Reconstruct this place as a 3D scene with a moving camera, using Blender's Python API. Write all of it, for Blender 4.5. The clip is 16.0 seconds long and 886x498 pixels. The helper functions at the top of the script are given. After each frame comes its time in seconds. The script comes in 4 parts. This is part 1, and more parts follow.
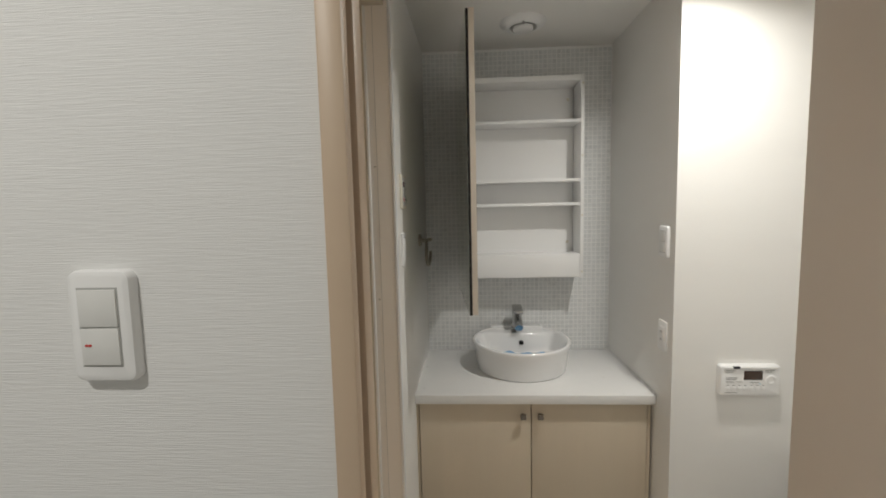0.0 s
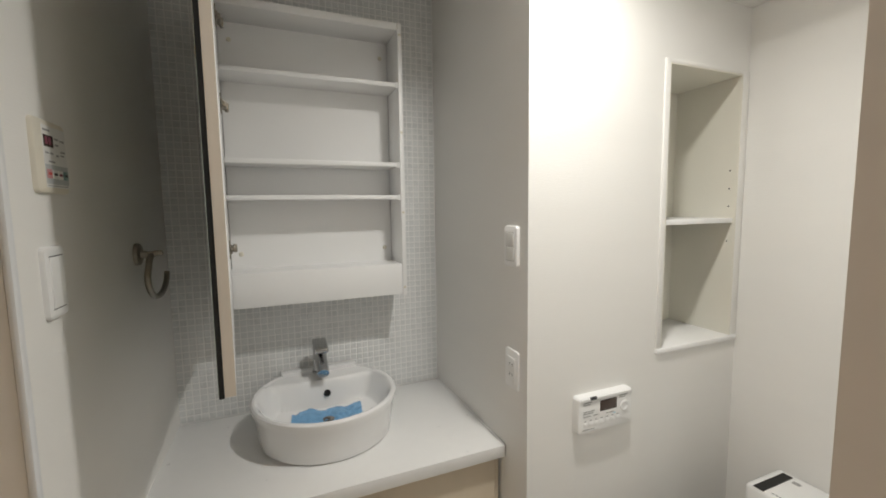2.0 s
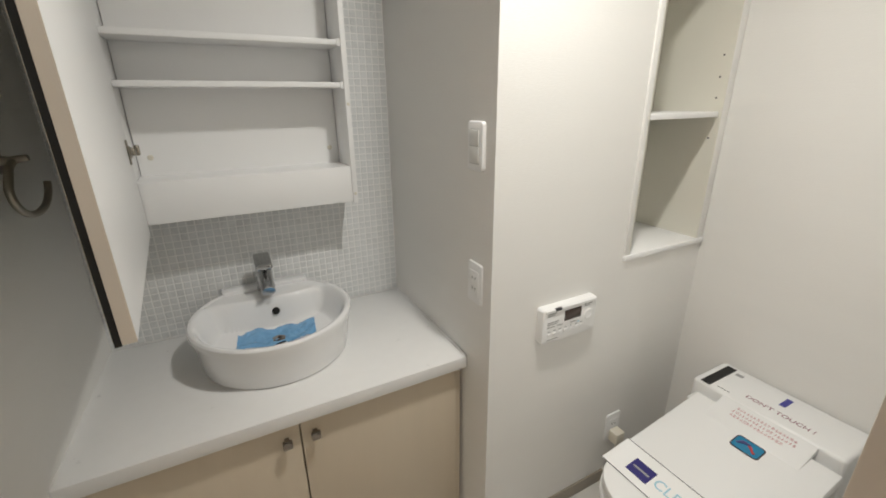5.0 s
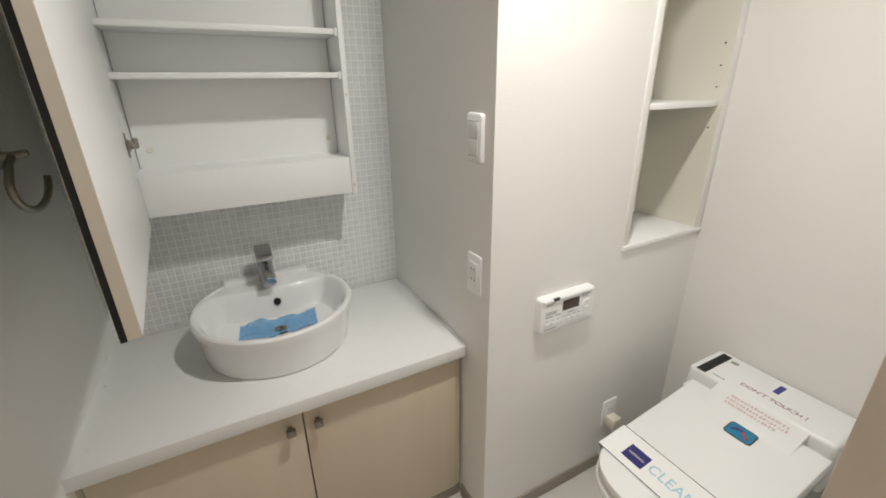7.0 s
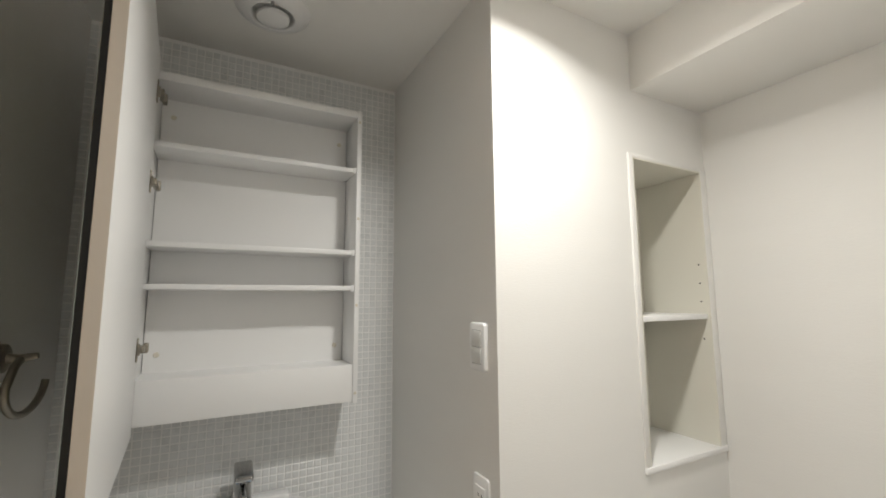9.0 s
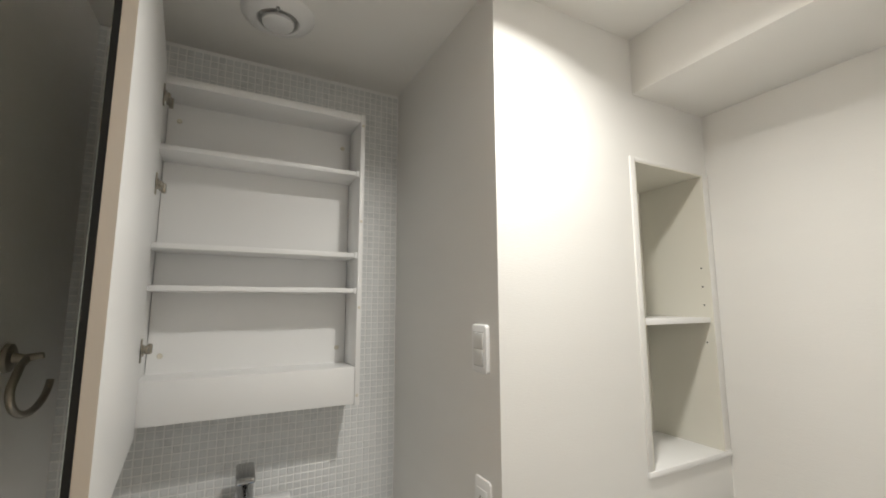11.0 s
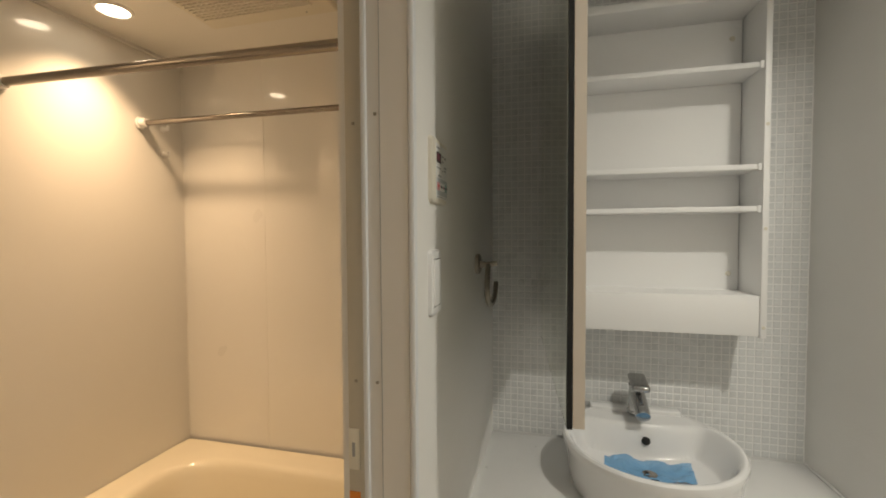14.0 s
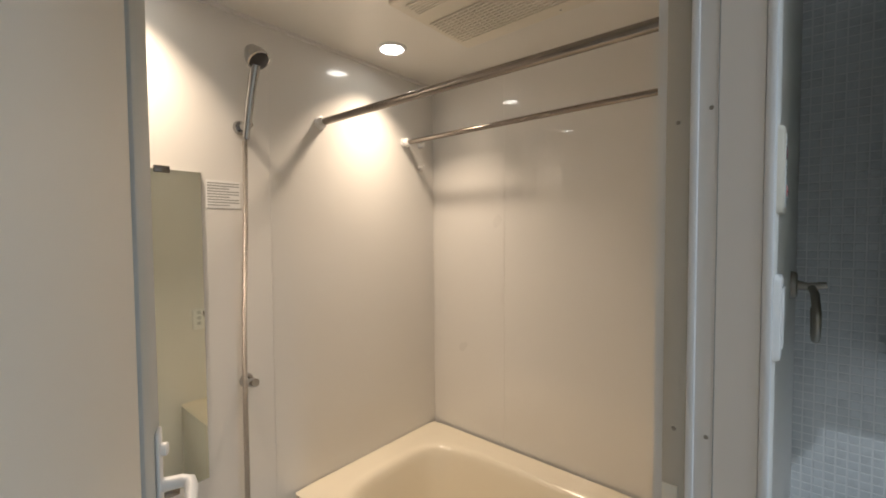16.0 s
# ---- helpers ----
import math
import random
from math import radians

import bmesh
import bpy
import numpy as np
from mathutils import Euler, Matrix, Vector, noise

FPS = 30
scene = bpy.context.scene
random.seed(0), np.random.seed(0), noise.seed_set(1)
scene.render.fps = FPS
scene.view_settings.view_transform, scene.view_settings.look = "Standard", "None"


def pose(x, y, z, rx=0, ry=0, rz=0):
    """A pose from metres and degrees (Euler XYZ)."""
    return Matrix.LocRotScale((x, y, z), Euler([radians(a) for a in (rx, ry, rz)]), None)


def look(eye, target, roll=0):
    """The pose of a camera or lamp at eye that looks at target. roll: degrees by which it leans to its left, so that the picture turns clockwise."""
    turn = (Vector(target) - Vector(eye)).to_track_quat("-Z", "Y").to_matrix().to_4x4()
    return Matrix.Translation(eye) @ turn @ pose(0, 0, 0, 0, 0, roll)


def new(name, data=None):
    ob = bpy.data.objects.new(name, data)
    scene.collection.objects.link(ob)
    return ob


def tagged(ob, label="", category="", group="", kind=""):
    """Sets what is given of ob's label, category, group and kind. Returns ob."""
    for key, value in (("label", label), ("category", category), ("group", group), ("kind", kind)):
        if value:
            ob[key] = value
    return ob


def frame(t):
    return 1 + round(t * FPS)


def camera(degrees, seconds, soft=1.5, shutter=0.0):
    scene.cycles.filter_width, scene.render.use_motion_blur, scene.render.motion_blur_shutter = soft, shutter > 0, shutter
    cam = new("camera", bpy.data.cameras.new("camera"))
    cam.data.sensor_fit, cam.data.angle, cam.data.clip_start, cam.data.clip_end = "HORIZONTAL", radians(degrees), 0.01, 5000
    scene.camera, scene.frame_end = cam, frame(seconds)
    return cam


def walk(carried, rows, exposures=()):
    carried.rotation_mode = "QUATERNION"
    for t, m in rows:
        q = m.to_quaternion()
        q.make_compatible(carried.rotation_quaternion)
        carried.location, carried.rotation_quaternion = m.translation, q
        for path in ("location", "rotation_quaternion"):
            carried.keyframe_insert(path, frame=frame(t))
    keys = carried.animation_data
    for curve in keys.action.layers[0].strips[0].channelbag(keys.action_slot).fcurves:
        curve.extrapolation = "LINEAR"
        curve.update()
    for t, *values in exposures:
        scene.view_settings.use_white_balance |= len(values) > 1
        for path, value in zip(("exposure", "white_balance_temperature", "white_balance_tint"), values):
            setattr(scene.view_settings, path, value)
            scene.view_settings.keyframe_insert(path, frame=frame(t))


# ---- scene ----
# ---- camera ----
cam = camera(93.7, 16.0, 1.8)
PATH = [
    (0, (0.096, -0.037, 1.505), (-0.012, 1.952, 1.323), -1.3),
    (0.5, (0.103, 0.097, 1.489), (0.313, 2.077, 1.3), -1.3),
    (1, (0.132, 0.272, 1.496), (0.567, 2.214, 1.298), -1.2),
    (1.5, (0.14, 0.408, 1.473), (0.775, 2.295, 1.278), -0.9),
    (2, (0.209, 0.559, 1.482), (0.976, 2.396, 1.288), -0.8),
    (2.5, (0.284, 0.639, 1.487), (1.12, 2.445, 1.293), -0.7),
    (3, (0.289, 0.694, 1.494), (1.159, 2.484, 1.293), -0.6),
    (3.5, (0.283, 0.724, 1.497), (1.175, 2.496, 1.245), -0.7),
    (4, (0.283, 0.715, 1.49), (1.186, 2.463, 1.131), -0.6),
    (4.5, (0.289, 0.706, 1.472), (1.187, 2.418, 0.958), -0.5),
    (4.7, (0.291, 0.702, 1.473), (1.181, 2.396, 0.884), -0.6),
    (6.8, (0.294, 0.699, 1.492), (1.146, 2.321, 0.684), -0.8),
    (7, (0.293, 0.698, 1.493), (1.158, 2.346, 0.759), -0.9),
    (7.5, (0.292, 0.693, 1.494), (1.191, 2.412, 1.0), -0.5),
    (8, (0.285, 0.692, 1.496), (1.211, 2.453, 1.284), -0.5),
    (8.5, (0.281, 0.688, 1.491), (1.214, 2.455, 1.573), -0.4),
    (8.7, (0.281, 0.687, 1.491), (1.211, 2.449, 1.676), -0.4),
    (10.8, (0.28, 0.682, 1.483), (1.194, 2.432, 1.808), -0.1),
    (11, (0.28, 0.682, 1.483), (1.191, 2.442, 1.743), -0.1),
    (11.5, (0.275, 0.701, 1.484), (1.164, 2.49, 1.574), -0.2),
    (12, (0.289, 0.719, 1.482), (1.064, 2.563, 1.47), -0.2),
    (12.5, (0.325, 0.757, 1.49), (0.88, 2.678, 1.431), -0.1),
    (13, (0.287, 0.763, 1.49), (0.516, 2.749, 1.42), -0.2),
    (13.5, (0.167, 0.732, 1.475), (0.031, 2.726, 1.405), -0.2),
    (14, (0.074, 0.697, 1.458), (-0.406, 2.637, 1.388), -0.3),
    (14.5, (0.008, 0.655, 1.452), (-0.752, 2.504, 1.383), -0.1),
    (15, (-0.039, 0.629, 1.459), (-1.022, 2.37, 1.394), -0.2),
    (15.5, (-0.075, 0.643, 1.473), (-1.233, 2.273, 1.408), -0.3),
    (16, (-0.104, 0.682, 1.492), (-1.41, 2.195, 1.415), -0.4),
]
EXPOSURES = [(0.0, -0.08, 6500, 10), (1.0, 0.0, 6500, 10), (4.0, 0.0, 6500, 10), (7.0, 0.14, 6500, 10), (7.5, 0.08, 6500, 10), (8.5, 0.0, 6500, 10), (12.5, 0.0, 6600, 10), (13.5, 0.08, 7200, 10), (14.0, 0.0, 7000, 8), (14.5, 0.0, 6200, 8), (15.0, 0.05, 5800, 8), (15.5, 0.04, 5500, 7), (16.0, 0.0, 5300, 6)]
walk(cam, [(t, look(eye, target, roll)) for t, eye, target, roll in PATH], EXPOSURES)

# ---- world and lamps ----
world = bpy.data.worlds.new("world")
world.use_nodes = True
world.node_tree.nodes["Background"].inputs[0].default_value = (0.02, 0.02, 0.02, 1)
world.node_tree.nodes["Background"].inputs[1].default_value = 0.05
scene.world = world

FLOOR_Z, CEIL_Z, BATH_CEIL = 0.065, 2.33, 2.222
ROOM_LAMP = (0.868, 1.185, CEIL_Z)
HALL_LAMP = (-0.45, -0.35, CEIL_Z)
BATH_LAMPS = [(-1.342, 1.816, BATH_CEIL), (-1.385, 0.961, BATH_CEIL)]
WHITE, WARM = (1.0, 0.98, 0.92), (1.0, 0.68, 0.41)


def disc_lamp(name, place, watts, colour, radius, spread=178):
    data = bpy.data.lights.new(name, "AREA")
    data.shape, data.size, data.energy, data.color = "DISK", 2 * radius, watts, colour
    data.spread = radians(spread)
    ob = new(name, data)
    ob.matrix_world = pose(place[0], place[1], place[2] - 0.012)
    return ob


disc_lamp("room_lamp", ROOM_LAMP, 8.6, WHITE, 0.045, 149)
disc_lamp("hall_lamp", HALL_LAMP, 8.0, WHITE, 0.05)
for lamp_place in BATH_LAMPS:
    disc_lamp("bath_lamp", lamp_place, 4.8, WARM, 0.045, 104)


# ---- materials ----
def material(name, colour, rough=0.5, metal=0.0, spread=0.06, scale=6.0, grain=120.0, bump=0.05, depth=0.002, coat=0.0, stretch=(1, 1, 1), island=False):
    mat = bpy.data.materials.new(name)
    mat.use_nodes = True
    nodes, links = mat.node_tree.nodes, mat.node_tree.links
    bsdf = nodes["Principled BSDF"]
    place = nodes.new("ShaderNodeTexCoord")
    mapping = nodes.new("ShaderNodeMapping")
    mapping.inputs["Scale"].default_value = stretch
    links.new(place.outputs["Object"], mapping.inputs["Vector"])
    broad, fine = nodes.new("ShaderNodeTexNoise"), nodes.new("ShaderNodeTexNoise")
    broad.inputs["Scale"].default_value, fine.inputs["Scale"].default_value = scale, grain
    broad.inputs["Detail"].default_value, fine.inputs["Detail"].default_value = 4, 3
    for tex in (broad, fine):
        links.new(mapping.outputs["Vector"], tex.inputs["Vector"])
    ramp = nodes.new("ShaderNodeMix")
    ramp.data_type = "RGBA"
    ramp.inputs[6].default_value = (*[c * (1 - spread) for c in colour], 1)
    ramp.inputs[7].default_value = (*[min(1, c * (1 + spread)) for c in colour], 1)
    links.new(broad.outputs["Fac"], ramp.inputs[0])
    last = ramp.outputs[2]
    if island:
        info = nodes.new("ShaderNodeNewGeometry" if island == "island" else "ShaderNodeObjectInfo")
        hue = nodes.new("ShaderNodeHueSaturation")
        span = nodes.new("ShaderNodeMapRange")
        span.inputs[3].default_value, span.inputs[4].default_value = 0.965, 1.03
        links.new(info.outputs["Random Per Island" if island == "island" else "Random"], span.inputs[0])
        links.new(span.outputs[0], hue.inputs["Value"])
        links.new(last, hue.inputs["Color"])
        last = hue.outputs[0]
    links.new(last, bsdf.inputs["Base Color"])
    span = nodes.new("ShaderNodeMapRange")
    span.inputs[3].default_value, span.inputs[4].default_value = max(0.0, rough - 0.06), min(1.0, rough + 0.06)
    links.new(broad.outputs["Fac"], span.inputs[0])
    links.new(span.outputs[0], bsdf.inputs["Roughness"])
    bsdf.inputs["Metallic"].default_value = metal
    bsdf.inputs["Coat Weight"].default_value = coat
    relief = nodes.new("ShaderNodeBump")
    relief.inputs["Strength"].default_value, relief.inputs["Distance"].default_value = bump, depth
    links.new(fine.outputs["Fac"], relief.inputs["Height"])
    links.new(relief.outputs[0], bsdf.inputs["Normal"])
    return mat


def glow(name, colour, strength):
    mat = bpy.data.materials.new(name)
    mat.use_nodes = True
    bsdf = mat.node_tree.nodes["Principled BSDF"]
    bsdf.inputs["Base Color"].default_value = (0.8, 0.8, 0.8, 1)
    bsdf.inputs["Emission Color"].default_value = (*colour, 1)
    bsdf.inputs["Emission Strength"].default_value = strength
    return mat


M = {
    "wallpaper": material("wallpaper", (0.835, 0.825, 0.80), 0.75, spread=0.02, scale=2.5, grain=60, bump=0.22, depth=0.002, stretch=(1, 1, 6)),
    "hall_paper": material("hall_paper", (0.80, 0.80, 0.79), 0.8, spread=0.02, scale=3, grain=48, bump=0.30, depth=0.003, stretch=(0.5, 0.5, 17)),
    "ceiling": material("ceiling_paper", (0.84, 0.828, 0.80), 0.8, spread=0.02, grain=160, bump=0.15),
    "bath_panel": material("bath_panel", (0.79, 0.775, 0.745), 0.30, spread=0.015, scale=2, grain=12, bump=0.006, depth=0.002, coat=1.0),
    "bath_ceiling": material("bath_ceiling", (0.80, 0.78, 0.73), 0.3, spread=0.01, bump=0.02),
    "tub": material("tub", (0.80, 0.74, 0.60), 0.15, spread=0.01, bump=0.0, coat=0.5),
    "floor": material("floor_vinyl", (0.66, 0.64, 0.60), 0.4, spread=0.14, scale=5, grain=40, bump=0.05),
    "skirt": material("skirting", (0.30, 0.265, 0.22), 0.5, spread=0.06),
    "casing": material("casing_laminate", (0.57, 0.44, 0.32), 0.45, spread=0.05, scale=4, grain=80, bump=0.06, stretch=(1, 1, 0.05)),
    "panel_warm": material("warm_white_panel", (0.79, 0.755, 0.71), 0.45, spread=0.03, stretch=(1, 1, 0.1)),
    "seam": material("grey_seam", (0.42, 0.42, 0.41), 0.5, spread=0.03),
    # beige that carries the warm shade on the papered wall end
    "jamb": material("wall_end_shade", (0.66, 0.595, 0.525), 0.5, spread=0.04, scale=3, grain=80, bump=0.04, stretch=(1, 1, 0.1)),
    "door_leaf": material("door_laminate", (0.16, 0.10, 0.055), 0.5, spread=0.1, stretch=(1, 1, 0.05)),
    "cabinet": material("vanity_laminate", (0.66, 0.57, 0.445), 0.42, spread=0.04, scale=3, grain=90, bump=0.05, stretch=(8, 8, 0.6)),
    "counter": material("counter_stone", (0.85, 0.845, 0.835), 0.3, spread=0.02, scale=30, grain=300, bump=0.02),
    "white": material("white_melamine", (0.89, 0.888, 0.882), 0.4, spread=0.012, scale=3, bump=0.02),
    "cream_edge": material("cream_edge", (0.74, 0.67, 0.585), 0.45, spread=0.02),
    "ceramic": material("ceramic", (0.88, 0.88, 0.88), 0.08, spread=0.01, bump=0.0, coat=0.6),
    "plastic": material("white_plastic", (0.85, 0.85, 0.845), 0.35, spread=0.012, bump=0.02),
    "cream": material("cream_plastic", (0.76, 0.72, 0.62), 0.4, spread=0.02, bump=0.02),
    "key": material("switch_key", (0.74, 0.74, 0.72), 0.32, spread=0.01, bump=0.01),
    "grey": material("grey_print", (0.33, 0.33, 0.33), 0.5, spread=0.03),
    "ink": material("black_print", (0.03, 0.03, 0.035), 0.4, spread=0.03),
    "red": material("red_print", (0.55, 0.06, 0.05), 0.5, spread=0.03),
    "pale_red": material("faded_red_print", (0.58, 0.30, 0.31), 0.5, spread=0.03),
    "navy": material("navy_label", (0.025, 0.02, 0.16), 0.45, spread=0.05),
    "tab": material("blue_tab", (0.06, 0.06, 0.30), 0.5, spread=0.05),
    "sky": material("pale_blue_print", (0.36, 0.62, 0.74), 0.5, spread=0.03),
    "sticker": material("blue_sticker", (0.02, 0.22, 0.40), 0.25, spread=0.06),
    "orange": material("orange_label", (0.75, 0.25, 0.03), 0.5, spread=0.04),
    "green": material("green_key", (0.25, 0.38, 0.36), 0.45, spread=0.03),
    "display": material("dark_display", (0.07, 0.045, 0.035), 0.25, spread=0.03, bump=0.0),
    "chrome": material("chrome", (0.50, 0.50, 0.50), 0.10, 1.0, spread=0.02, bump=0.0),
    "steel": material("brushed_steel", (0.27, 0.245, 0.22), 0.20, 1.0, spread=0.05, bump=0.05, stretch=(0.1, 6, 6)),
    "dull": material("dull_nickel", (0.36, 0.33, 0.28), 0.35, 1.0, spread=0.05),
    "alu": material("anodised_aluminium", (0.55, 0.51, 0.43), 0.42, 0.25, spread=0.04, stretch=(1, 1, 0.05)),
    "alu_white": material("white_profile", (0.76, 0.77, 0.78), 0.35, spread=0.02, stretch=(1, 1, 0.05)),
    "hose": material("hose_metal", (0.40, 0.375, 0.34), 0.36, 0.85, spread=0.05),
    "edge_grey": material("grey_edge_profile", (0.50, 0.53, 0.53), 0.4, spread=0.03, stretch=(1, 1, 0.05)),
    "lining": material("cream_lining", (0.78, 0.76, 0.68), 0.45, spread=0.015, scale=3, bump=0.02),
    "wine": material("wine_print", (0.24, 0.06, 0.10), 0.5, spread=0.03),
    "joint": material("panel_joint", (0.775, 0.76, 0.73), 0.4, spread=0.02),
    "mirror": material("mirror_silver", (0.74, 0.78, 0.71), 0.02, 1.0, spread=0.0, bump=0.0),
    "black": material("black_edge", (0.008, 0.008, 0.008), 0.6, spread=0.05),
    # near-black colour stands in for the shade inside holes and slots
    "hole": material("hole_shade", (0.01, 0.01, 0.01), 0.8, spread=0.05),
    "tile": material("mosaic_tile", (0.735, 0.748, 0.748), 0.28, spread=0.035, scale=25, grain=200, bump=0.03, island="object"),
    "tile_rest": material("mosaic_tile_joined", (0.735, 0.748, 0.748), 0.28, spread=0.035, scale=25, grain=200, bump=0.03, island="island"),
    "grout": material("grout", (0.88, 0.88, 0.87), 0.85, spread=0.03, scale=20, grain=300, bump=0.15),
    "film": material("blue_film", (0.25, 0.54, 0.86), 0.08, spread=0.08, scale=20, grain=60, bump=0.1, depth=0.003),
    "leaf": material("bath_door_panel", (0.83, 0.80, 0.73), 0.45, spread=0.02, bump=0.03),
    "lit_room": glow("lit_room_diffuser", (1.0, 0.92, 0.8), 12.0),
    "lit_bath": glow("lit_bath_diffuser", (1.0, 0.84, 0.64), 16.0),
}

M["film"].node_tree.nodes["Principled BSDF"].inputs["Alpha"].default_value = 0.66

# ---- building helpers ----
ORIGIN = {}


def bm_box(x0, y0, z0, x1, y1, z1, bevel=0.0, segments=2, bm=None):
    made = bmesh.new()
    bmesh.ops.create_cube(made, size=1.0)
    for v in made.verts:
        v.co = Vector(((x0 + x1) / 2 + v.co.x * (x1 - x0), (y0 + y1) / 2 + v.co.y * (y1 - y0), (z0 + z1) / 2 + v.co.z * (z1 - z0)))
    if bevel:
        bmesh.ops.bevel(made, geom=made.edges[:], offset=bevel, segments=segments, profile=0.5, affect="EDGES")
    return join(bm, made)


def join(bm, made):
    if bm is None:
        return made
    mesh = bpy.data.meshes.new("join")
    made.to_mesh(mesh)
    made.free()
    bm.from_mesh(mesh)
    bpy.data.meshes.remove(mesh)
    return bm


def turned(bm, m):
    bmesh.ops.transform(bm, matrix=m, verts=bm.verts)
    return bm


def bm_lathe(profile, segments=32, m=None, bm=None):
    """Profile rows of (radius, height) turned about z, then moved by m."""
    made = bmesh.new()
    rings = []
    for r, z in profile:
        if r < 1e-6:
            rings.append([made.verts.new((0, 0, z))])
        else:
            rings.append([made.verts.new((r * math.cos(2 * math.pi * i / segments), r * math.sin(2 * math.pi * i / segments), z)) for i in range(segments)])
    for a, b in zip(rings, rings[1:]):
        for i in range(segments):
            j = (i + 1) % segments
            corners = [a[i % len(a)], a[j % len(a)], b[j % len(b)], b[i % len(b)]]
            corners = list(dict.fromkeys(corners))
            if len(corners) > 2:
                made.faces.new(corners)
    bmesh.ops.recalc_face_normals(made, faces=made.faces)
    if m is not None:
        turned(made, m)
    return join(bm, made)


def bm_tube(points, radius, segments=10, bm=None, closed_ends=True):
    """A round bar along a line of points."""
    made = bmesh.new()
    pts = [Vector(p) for p in points]
    rings, side = [], None
    for i, p in enumerate(pts):
        way = (pts[min(i + 1, len(pts) - 1)] - pts[max(i - 1, 0)]).normalized()
        if side is None:
            side = way.orthogonal().normalized()
        side = (side - way * side.dot(way)).normalized()
        up = way.cross(side)
        r = radius[i] if isinstance(radius, (list, tuple)) else radius
        rings.append([made.verts.new(p + r * (math.cos(2 * math.pi * k / segments) * side + math.sin(2 * math.pi * k / segments) * up)) for k in range(segments)])
    for a, b in zip(rings, rings[1:]):
        for k in range(segments):
            made.faces.new((a[k], a[(k + 1) % segments], b[(k + 1) % segments], b[k]))
    if closed_ends:
        made.faces.new(rings[0][::-1])
        made.faces.new(rings[-1])
    bmesh.ops.recalc_face_normals(made, faces=made.faces)
    return join(bm, made)


def bm_prism(outline, z0, z1, bevel=0.0, m=None, bm=None):
    """A flat outline of (x, y) raised from z0 to z1."""
    made = bmesh.new()
    low = [made.verts.new((x, y, z0)) for x, y in outline]
    high = [made.verts.new((x, y, z1)) for x, y in outline]
    made.faces.new(low[::-1])
    made.faces.new(high)
    n = len(outline)
    for i in range(n):
        made.faces.new((low[i], low[(i + 1) % n], high[(i + 1) % n], high[i]))
    bmesh.ops.recalc_face_normals(made, faces=made.faces)
    if bevel:
        rim = [e for e in made.edges if abs(e.verts[0].co.z - z1) < 1e-6 and abs(e.verts[1].co.z - z1) < 1e-6]
        bmesh.ops.bevel(made, geom=rim, offset=bevel, segments=2, profile=0.5, affect="EDGES")
    if m is not None:
        turned(made, m)
    return join(bm, made)


def rounded(w, h, r, n=5):
    out = []
    for cx, cy, a in ((w / 2 - r, h / 2 - r, 0), (-w / 2 + r, h / 2 - r, 90), (-w / 2 + r, -h / 2 + r, 180), (w / 2 - r, -h / 2 + r, 270)):
        for i in range(n + 1):
            t = radians(a + 90 * i / n)
            out.append((cx + r * math.cos(t), cy + r * math.sin(t)))
    return out


def mesh_of(name, bm, mat, smooth=True):
    mesh = bpy.data.meshes.new(name)
    bm.to_mesh(mesh)
    bm.free()
    mesh.materials.append(M[mat])
    if smooth:
        mesh.shade_smooth()
        mesh.set_sharp_from_angle(angle=radians(38))
    return mesh


def thing(name, place, label, category, group=""):
    ob = new(name)
    ob.location = place
    ob.empty_display_size = 0.05
    ORIGIN[ob.name] = Vector(place)
    return tagged(ob, label, category, group)


def part(name, bm, mat, parent, label=""):
    """One mesh, given in world places, under a thing or a part."""
    origin = ORIGIN[parent.name]
    turned(bm, Matrix.Translation(-origin))
    ob = new(name, mesh_of(name, bm, mat))
    ob.parent = parent
    ORIGIN[ob.name] = origin
    return tagged(ob, label) if label else ob


def lone(name, bm, mat, label, category, base):
    """A thing of a single mesh, its origin at its base."""
    turned(bm, Matrix.Translation(-Vector(base)))
    ob = new(name, mesh_of(name, bm, mat))
    ob.location = base
    return tagged(ob, label, category)


def structure(name, bm, mat, label, category="wall"):
    ob = new(name, mesh_of(name, bm, mat))
    ORIGIN[ob.name] = Vector((0, 0, 0))
    return tagged(ob, label, category, kind="structure")


def boxes(rows, bevel=0.0):
    bm = None
    for r in rows:
        bm = bm_box(*r, bevel=bevel, bm=bm)
    return bm


def writing(words, size, m, name, mat, parent):
    """Words in the built-in font, laid flat at the pose m."""
    curve = bpy.data.curves.new("words", "FONT")
    curve.body, curve.size, curve.extrude, curve.align_x, curve.align_y = words, size, 0.0002, "CENTER", "CENTER"
    held = new("words", curve)
    bpy.context.view_layer.update()
    mesh = bpy.data.meshes.new_from_object(held.evaluated_get(bpy.context.evaluated_depsgraph_get()))
    bpy.data.objects.remove(held)
    bpy.data.curves.remove(curve)
    bm = bmesh.new()
    bm.from_mesh(mesh)
    bpy.data.meshes.remove(mesh)
    turned(bm, m)
    return part(name, bm, mat, parent)


# ---- the large structure ----
NL, NR, NB = -0.133, 0.861, 2.203        # vanity niche: sides and back
NL_BACK = -0.113                          # its side towards the bath at the back
WF = 1.515                                # wall face with the remote and the recess
RX = 1.758                                 # wall behind the toilet
HALL0, HALL1 = 0.340, 0.398               # wall between hall and washroom
EX, EY = 0.732, 0.775                       # corner of the wall by the toilet
BX0, BX1, BY1 = -1.526, -0.263, 2.258     # bath: side wall, wall with its door, back wall
BY0 = 0.52
JY0, JY1 = 0.60, 1.338                     # bath doorway
